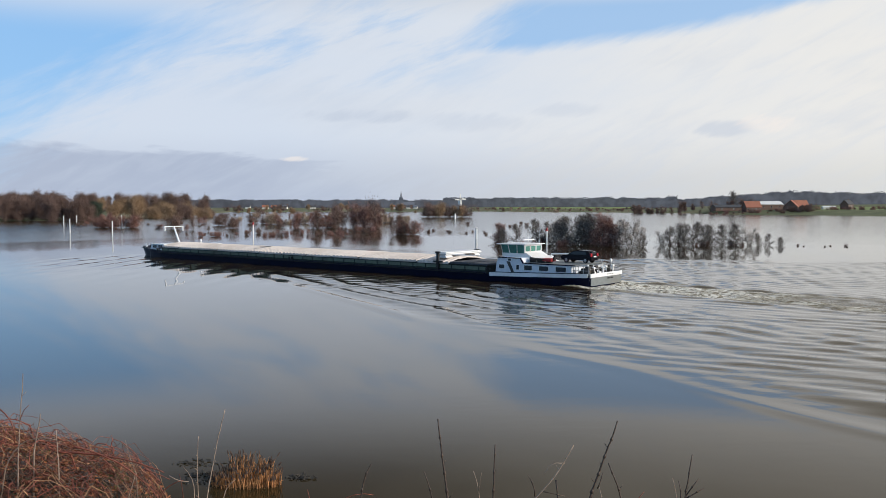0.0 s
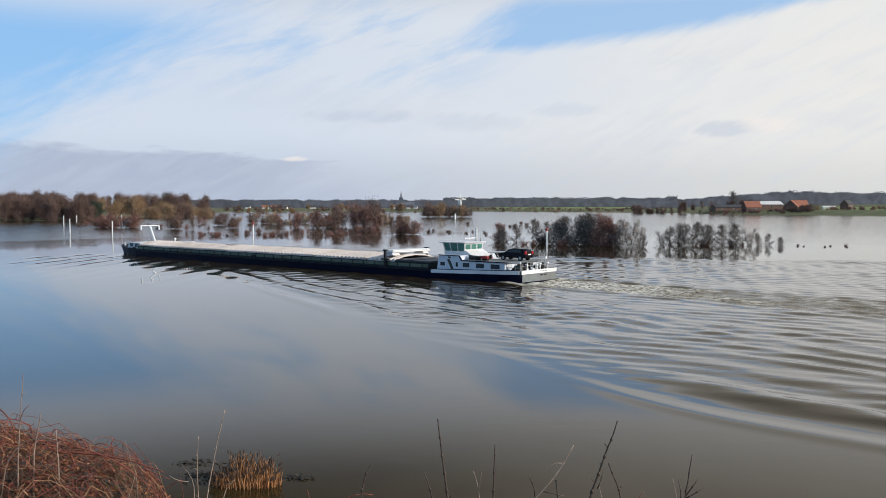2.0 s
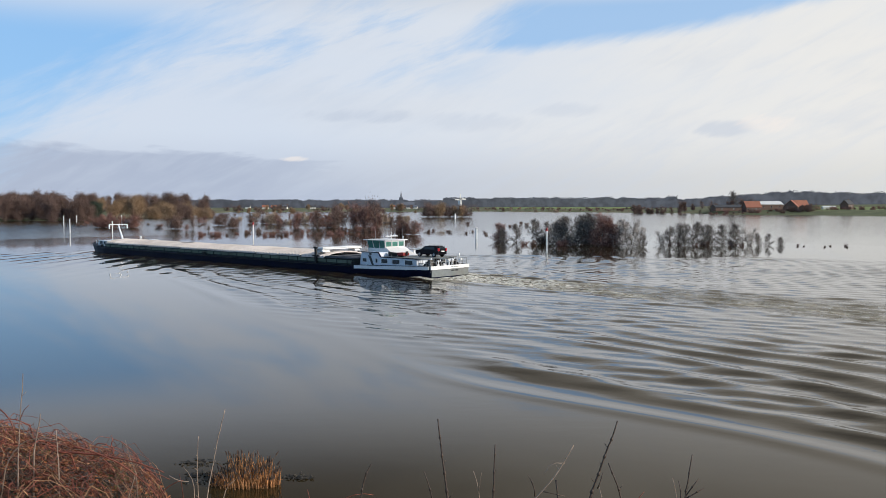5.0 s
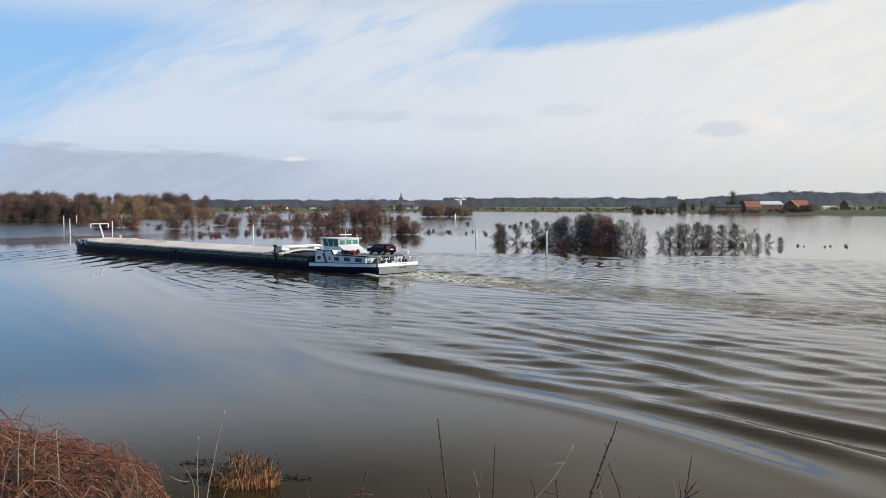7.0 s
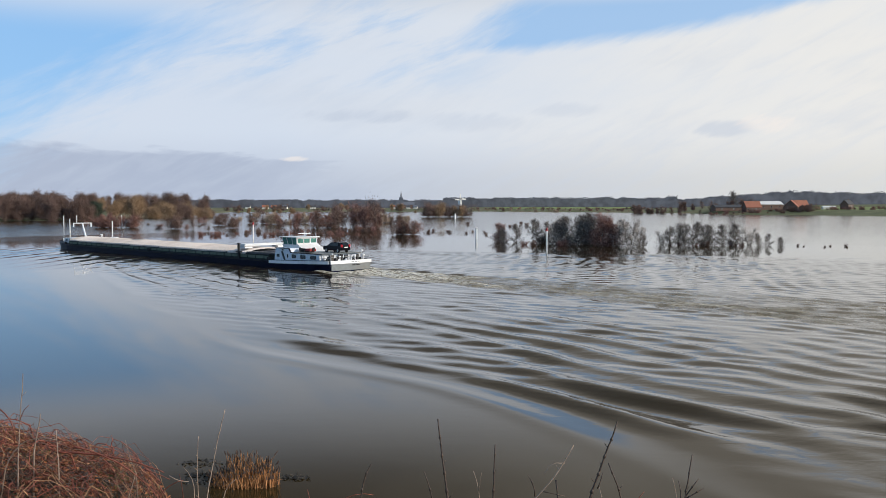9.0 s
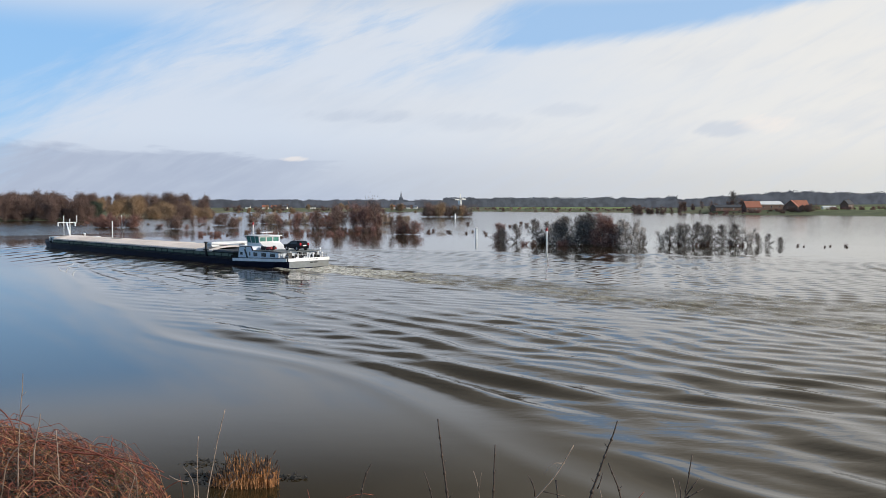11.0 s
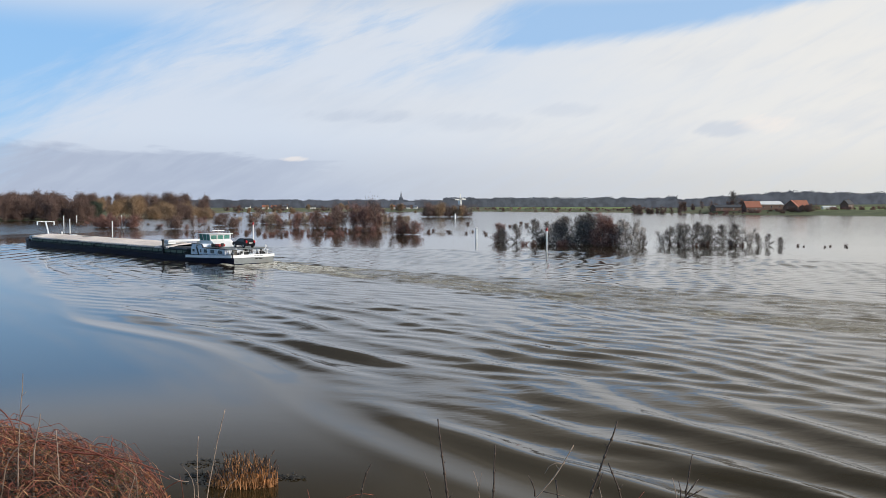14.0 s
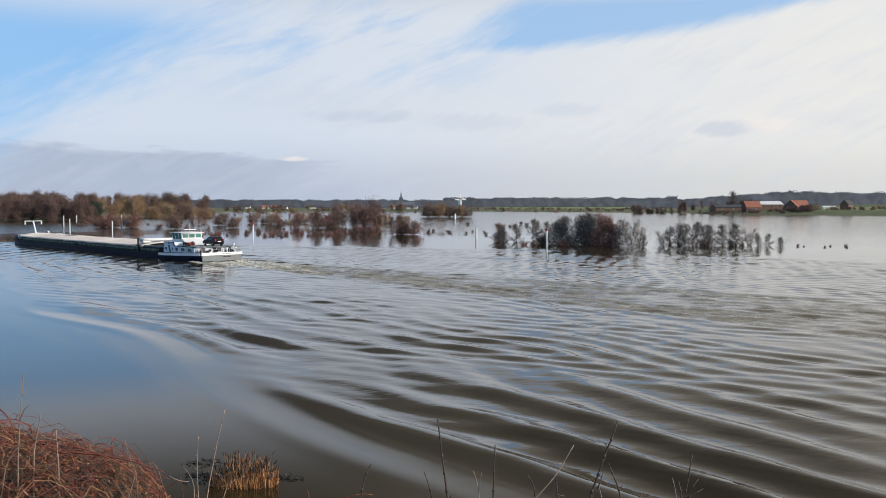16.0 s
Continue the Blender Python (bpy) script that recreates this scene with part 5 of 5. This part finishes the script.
def make_stems():
    stem("d", 0.0065, 5, (0.04, 7.66), (-0.03, 8.24), 0)
    stem("d", 0.0055, 5.1, (0.3, 7.62), (0.31, 8.06), -0)
    stem("d", 0.005, 5, (-0.03, 7.66), (-0.11, 7.93), -0)
    stem("d", 0.0065, 4.8, (0.79, 7.73), (0.98, 8.28), 0)
    stem("d", 0.0055, 4.9, (1.05, 7.7), (0.95, 8.01), -0.01)
    stem("p", 0.007, 4.7, (0.44, 7.8), (0.72, 8.17), -0.02)
    stem("p", 0.003, 4.7, (0.67, 8.07), (0.56, 8.01), -0.03)
    stem("d", 0.005, 5.2, (1.46, 7.58), (1.52, 7.97), 0)
    stem("d", 0.005, 5.2, (1.44, 7.62), (1.56, 7.82), 0.01)
    stem("d", 0.004, 5.2, (1.48, 7.7), (1.59, 7.76), -0)
    stem("p", 0.0045, 5.1, (1.41, 7.62), (1.37, 7.86), -0.01)
    stem("d", 0.004, 5.1, (1.42, 7.67), (1.41, 7.84), -0.01)
    stem("d", 0.006, 5.3, (-0.5, 7.55), (-0.45, 7.88), 0.03)
    stem("p", 0.0045, 5.3, (0.24, 7.55), (0.19, 7.84), -0.01)
    stem("p", 0.003, 5.3, (0.22, 7.71), (0.24, 7.83), 0)
    stem("p", 0.006, 4.9, (0.93, 7.7), (0.9, 7.87), -0)
    stem("d", 0.003, 4.9, (0.89, 7.86), (0.92, 7.96), 0)
    stem("d", 0.004, 4.8, (0.52, 7.85), (0.48, 7.97), -0.01)
    stem("d", 0.004, 4.9, (0.65, 7.91), (0.67, 7.71), 0)
    stem("d", 0.003, 4.8, (0.56, 7.88), (0.69, 7.85), 0)
    stem("p", 0.008, 6.4, (-1.8, 7.14), (-1.63, 7.96), 0.01)
    stem("p", 0.006, 6.4, (-1.82, 7.14), (-1.83, 7.76), 0.02)
    stem("p", 0.008, 6, (-2.24, 7.29), (-2.16, 7.6), 0.01)
    stem("p", 0.004, 6, (-2.16, 7.6), (-2.23, 7.84), 0.01)
    stem("r", 0.007, 5.9, (-2.67, 7.78), (-1.93, 7.64), 0.04)
    stem("r", 0.004, 5.9, (-2.07, 7.67), (-1.89, 7.59), 0)
    stem("p", 0.006, 6.1, (-1.96, 7.55), (-1.82, 7.51), -0.01)
    stem("r", 0.005, 5.8, (-2.51, 7.85), (-1.91, 7.46), 0.07)
    stem("p", 0.0065, 5.6, (-2.8, 7.49), (-2.74, 8.39), 0.01)
    stem("r", 0.003, 5.6, (-2.77, 8.08), (-2.71, 8.18), 0.01)
    stem("p", 0.008, 5.7, (-2.73, 7.84), (-2.68, 8.1), 0)
    stem("p", 0.006, 5.7, (-2.57, 7.77), (-2.58, 7.99), -0)
    stem("p", 0.006, 5.5, (-2.82, 7.79), (-2.49, 7.98), 0.09)
    stem("r", 0.004, 5.5, (-2.85, 8.18), (-2.76, 7.94), 0.04)
    stem("r", 0.004, 6.3, (-1.94, 7.22), (-1.95, 7.5), -0.02)
    stem("p", 0.006, 6.3, (-1.86, 7.24), (-1.92, 7.56), -0.05)
    stem("p", 0.006, 6.4, (-1.65, 7.23), (-1.56, 7.43), 0.03)
    stem("r", 0.004, 6.2, (-2.1, 7.32), (-1.89, 7.49), 0.03)
    stem("r", 0.003, 5.4, (-0.7, 7.55), (-0.43, 7.65), 0.05)
    stem("r", 0.003, 5.2, (1.16, 7.58), (1.23, 7.74), 0.02)
    stem("r", 0.003, 5.6, (-0.91, 7.47), (-0.89, 7.62), -0.02)


make_stems()


def bramble_top(x, y):
    return np.interp(x, [-5.5, -3.5, -3.05, -2.75, -2.5, -2.32, -2.18, -2.0], [8.15, 8.02, 7.9, 7.8, 7.71, 7.63, 7.48, 7.0]) - 0.3 * ((y - 6.0) / 0.8) ** 2 + 0.05 * value_noise(x * 3.1, y * 2.7, 44)


def make_bramble():
    rng = random.Random(21)
    root = empty("bramble_bush", "tangled red-brown winter bramble bush on the bank", "bush")
    for name, mat, n, r0, lift in (("cane_tangle", CANE_RED, 1000, 0.0029, 0.1), ("dead_cane_tangle", CANE_STRAW, 420, 0.0034, 0.07), ("old_cane_tangle", CANE_DARK, 480, 0.0036, 0.04)):
        bm = bmesh.new()
        for k in range(n):
            x, y = rng.uniform(-4.2, -2.1), rng.uniform(5.3, 6.8)
            a = rng.uniform(0, 2 * math.pi)
            ln = rng.uniform(0.12, 0.5)
            deep = rng.expovariate(7.0)
            bend, arch = rng.gauss(0, 1.1), rng.uniform(-0.06, lift)
            up = rng.choice((0, 0, 0, 0.08, 0.16)) if lift > 0.05 else 0
            pts = []
            for j in range(7):
                f = j / 6
                px, py = x + math.cos(a + bend * f) * ln * f, y + math.sin(a + bend * f) * ln * f * 0.7
                z = float(bramble_top(min(px, -2.0), py)) - deep + arch * math.sin(math.pi * f) + rng.uniform(-0.022, 0.022) - 0.1 * f * f + up * f
                pts.append((px, py, z))
            if pts[-1][0] > -2.02:
                continue
            tube(bm, pts, r0 * rng.choice((0.5, 0.7, 0.9, 1.2, 1.7)), r0 * 0.4, 4)
        part(name, bm, mat, root)["kind"] = "stuff"
    for name, mat, n, size in (("withered_foliage", LEAF_DRY, 5200, 0.019), ("green_foliage", LEAF_GREEN, 1300, 0.02)):
        verts, faces = [], []
        for k in range(n):
            x, y = rng.uniform(-4.2, -2.12), rng.uniform(5.2, 6.9)
            deep = rng.expovariate(5.0) + (0.05 if mat is LEAF_GREEN else 0.02)
            c = Vector((x, y, float(bramble_top(x, y)) - deep))
            u = Vector((rng.gauss(0, 1), rng.gauss(0, 1), rng.gauss(0, 0.6))).normalized()
            w = u.cross(Vector((rng.gauss(0, 1), rng.gauss(0, 1), rng.gauss(0, 1)))).normalized()
            s = size * rng.uniform(0.5, 1.3)
            i = len(verts)
            verts += [c - u * s, c + w * s * 0.45 - u * s * 0.1, c + u * s, c - w * s * 0.45 - u * s * 0.1, c + u.cross(w) * s * 0.2]
            faces += [(i, i + 1, i + 4), (i + 1, i + 2, i + 4), (i + 2, i + 3, i + 4), (i + 3, i, i + 4)]
        raw(name, verts, faces, mat, root)["kind"] = "stuff"
    # uneven leaf-litter sheet below the canes, coloured dark for the shade in the gaps
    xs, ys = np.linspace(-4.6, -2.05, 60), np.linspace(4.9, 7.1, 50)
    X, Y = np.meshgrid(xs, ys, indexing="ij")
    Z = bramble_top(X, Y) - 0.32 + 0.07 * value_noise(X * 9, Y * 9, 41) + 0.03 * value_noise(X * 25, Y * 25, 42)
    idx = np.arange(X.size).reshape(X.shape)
    raw("litter", np.stack([X, Y, Z], -1).reshape(-1, 3), [(int(idx[i, j]), int(idx[i + 1, j]), int(idx[i + 1, j + 1]), int(idx[i, j + 1])) for i in range(59) for j in range(49)], SHADED_LITTER, root)


# litter brown taken darker, so the bush's inner shade is in the colour
SHADED_LITTER = material("shaded_leaf_litter", (0.035, 0.022, 0.014), 0.95, 0.5, 5.0, 0.8, dirt=(0.03, 0.03, 0.015), dirt_scale=1.5, dirt_amount=0.7)
make_bramble()


def make_reeds():
    rng = random.Random(33)
    root = empty("reed_clump", "clump of dead brown reeds standing in the water", "reeds")
    root.location = (-6.65, 28.8, -0.2)
    bm, heads = bmesh.new(), bmesh.new()
    for k in range(400):
        a, r = rng.uniform(0, 2 * math.pi), math.sqrt(rng.uniform(0, 1))
        x, y = 1.2 * r * math.cos(a), 0.55 * r * math.sin(a)
        h = (1.22 - 0.75 * r * r) * rng.uniform(0.5, 1.08) * (0.75 if x < -0.45 else 1.0)
        lx, ly = rng.gauss(0, 0.14) + 0.05 * x, rng.gauss(0, 0.12)
        top = (x + lx * h * 1.4, y + ly * h, 0.1 + h)
        tube(bm, [(x, y, -0.2), (x + lx * h * 0.5, y + ly * h * 0.4, 0.1 + h * 0.55), top], 0.012 * rng.uniform(0.6, 1.3), 0.006, 4)
        if rng.random() < 0.62:
            t = Vector(top)
            tube(heads, [t, t + Vector((lx * 0.1, 0, 0.06)), t + Vector((lx * 0.3 + rng.uniform(-0.03, 0.03), 0, 0.13))], 0.032, 0.012, 5)
    part("stalk_mass", bm, REED, root)["kind"] = "stuff"
    part("seed_head_mass", heads, REED_HEAD, root, "dark seed heads")["kind"] = "stuff"
    verts, faces = [], []
    for k in range(900):
        a, r = rng.uniform(0, 2 * math.pi), math.sqrt(rng.uniform(0, 1))
        c = Vector((1.2 * r * math.cos(a), 0.55 * r * math.sin(a), rng.uniform(0.1, 0.55)))
        u = Vector((rng.gauss(0, 1), rng.gauss(0, 1), rng.gauss(0, 1.2))).normalized()
        w = u.cross(Vector((0.3, 1, 0.2))).normalized()
        s = rng.uniform(0.05, 0.16)
        i = len(verts)
        verts += [c - u * s, c + w * s * 0.16, c + u * s]
        faces.append((i, i + 1, i + 2))
    raw("leaf_blade_mass", verts, faces, REED, root)["kind"] = "stuff"
    return root


reeds = make_reeds()


def make_raft(x, y, n, spread, seed):
    """Dark twigs and leaves that drift by the reeds."""
    rng = random.Random(seed)
    root = empty("drift_raft", "dark wet leaves and twigs drifting by the reeds", "debris", "drift by the reeds")
    root.location = (x, y, 0.0)
    bm = bmesh.new()
    for k in range(n * 2):
        a = rng.uniform(0, 6.28)
        c = Vector((rng.gauss(0, spread * 1.25), rng.gauss(0, spread * 0.7), rng.uniform(0.0, 0.05)))
        ln, w = rng.uniform(0.05, 0.15), rng.uniform(0.02, 0.05)
        u, v = Vector((math.cos(a), math.sin(a), rng.uniform(-0.2, 0.4))) * ln, Vector((-math.sin(a), math.cos(a), rng.uniform(-0.2, 0.2))) * w
        q = [bm.verts.new(p) for p in (c - u, c + v, c + u, c - v, c + Vector((0, 0, 0.03)))]
        for i in range(4):
            bm.faces.new((q[i], q[(i + 1) % 4], q[4]))
    part("leaf_mat", bm, RAFT, root)["kind"] = "stuff"
    return root


rafts = [make_raft(-9.0, 31.2, 34, 0.28, 1), make_raft(-8.3, 29.8, 30, 0.3, 2), make_raft(-5.0, 29.5, 26, 0.22, 3), make_raft(-7.6, 29.3, 40, 0.35, 4)]


def motions():
    rows = [(t, pose(x, y, 0, 0, 0, 180 - math.degrees(a))) for t, x, y, a in SHIP_ROWS]
    walk(barge, rows)
    for ob, local in RIDERS:
        walk(ob, [(t, m @ local) for t, m in rows])
    for t0, ob, slide, lean in ((0, reeds, -0.1, -4.0), (1, rafts[0], 0.35, 0.0), (2, rafts[2], -0.4, 0.0)):
        p = ob.location.copy()
        walk(ob, [(t, pose(p.x + slide * f + 0.02 * math.sin(1.3 * t + t0), p.y, p.z, 0, lean * f + 0.6 * math.sin(0.9 * t + t0) * (lean != 0), 0))
                  for t, f in ((0, 0.0), (2, 0.06), (4, 0.16), (6, 0.3), (8, 0.45), (10, 0.62), (12, 0.78), (14, 0.9), (16, 1.0))])
    walk(wake, [(t, pose(x, y, 0, 0, 0, 180 - math.degrees(WAKE_TURN))) for t, x, y, a in SHIP_ROWS])


motions()
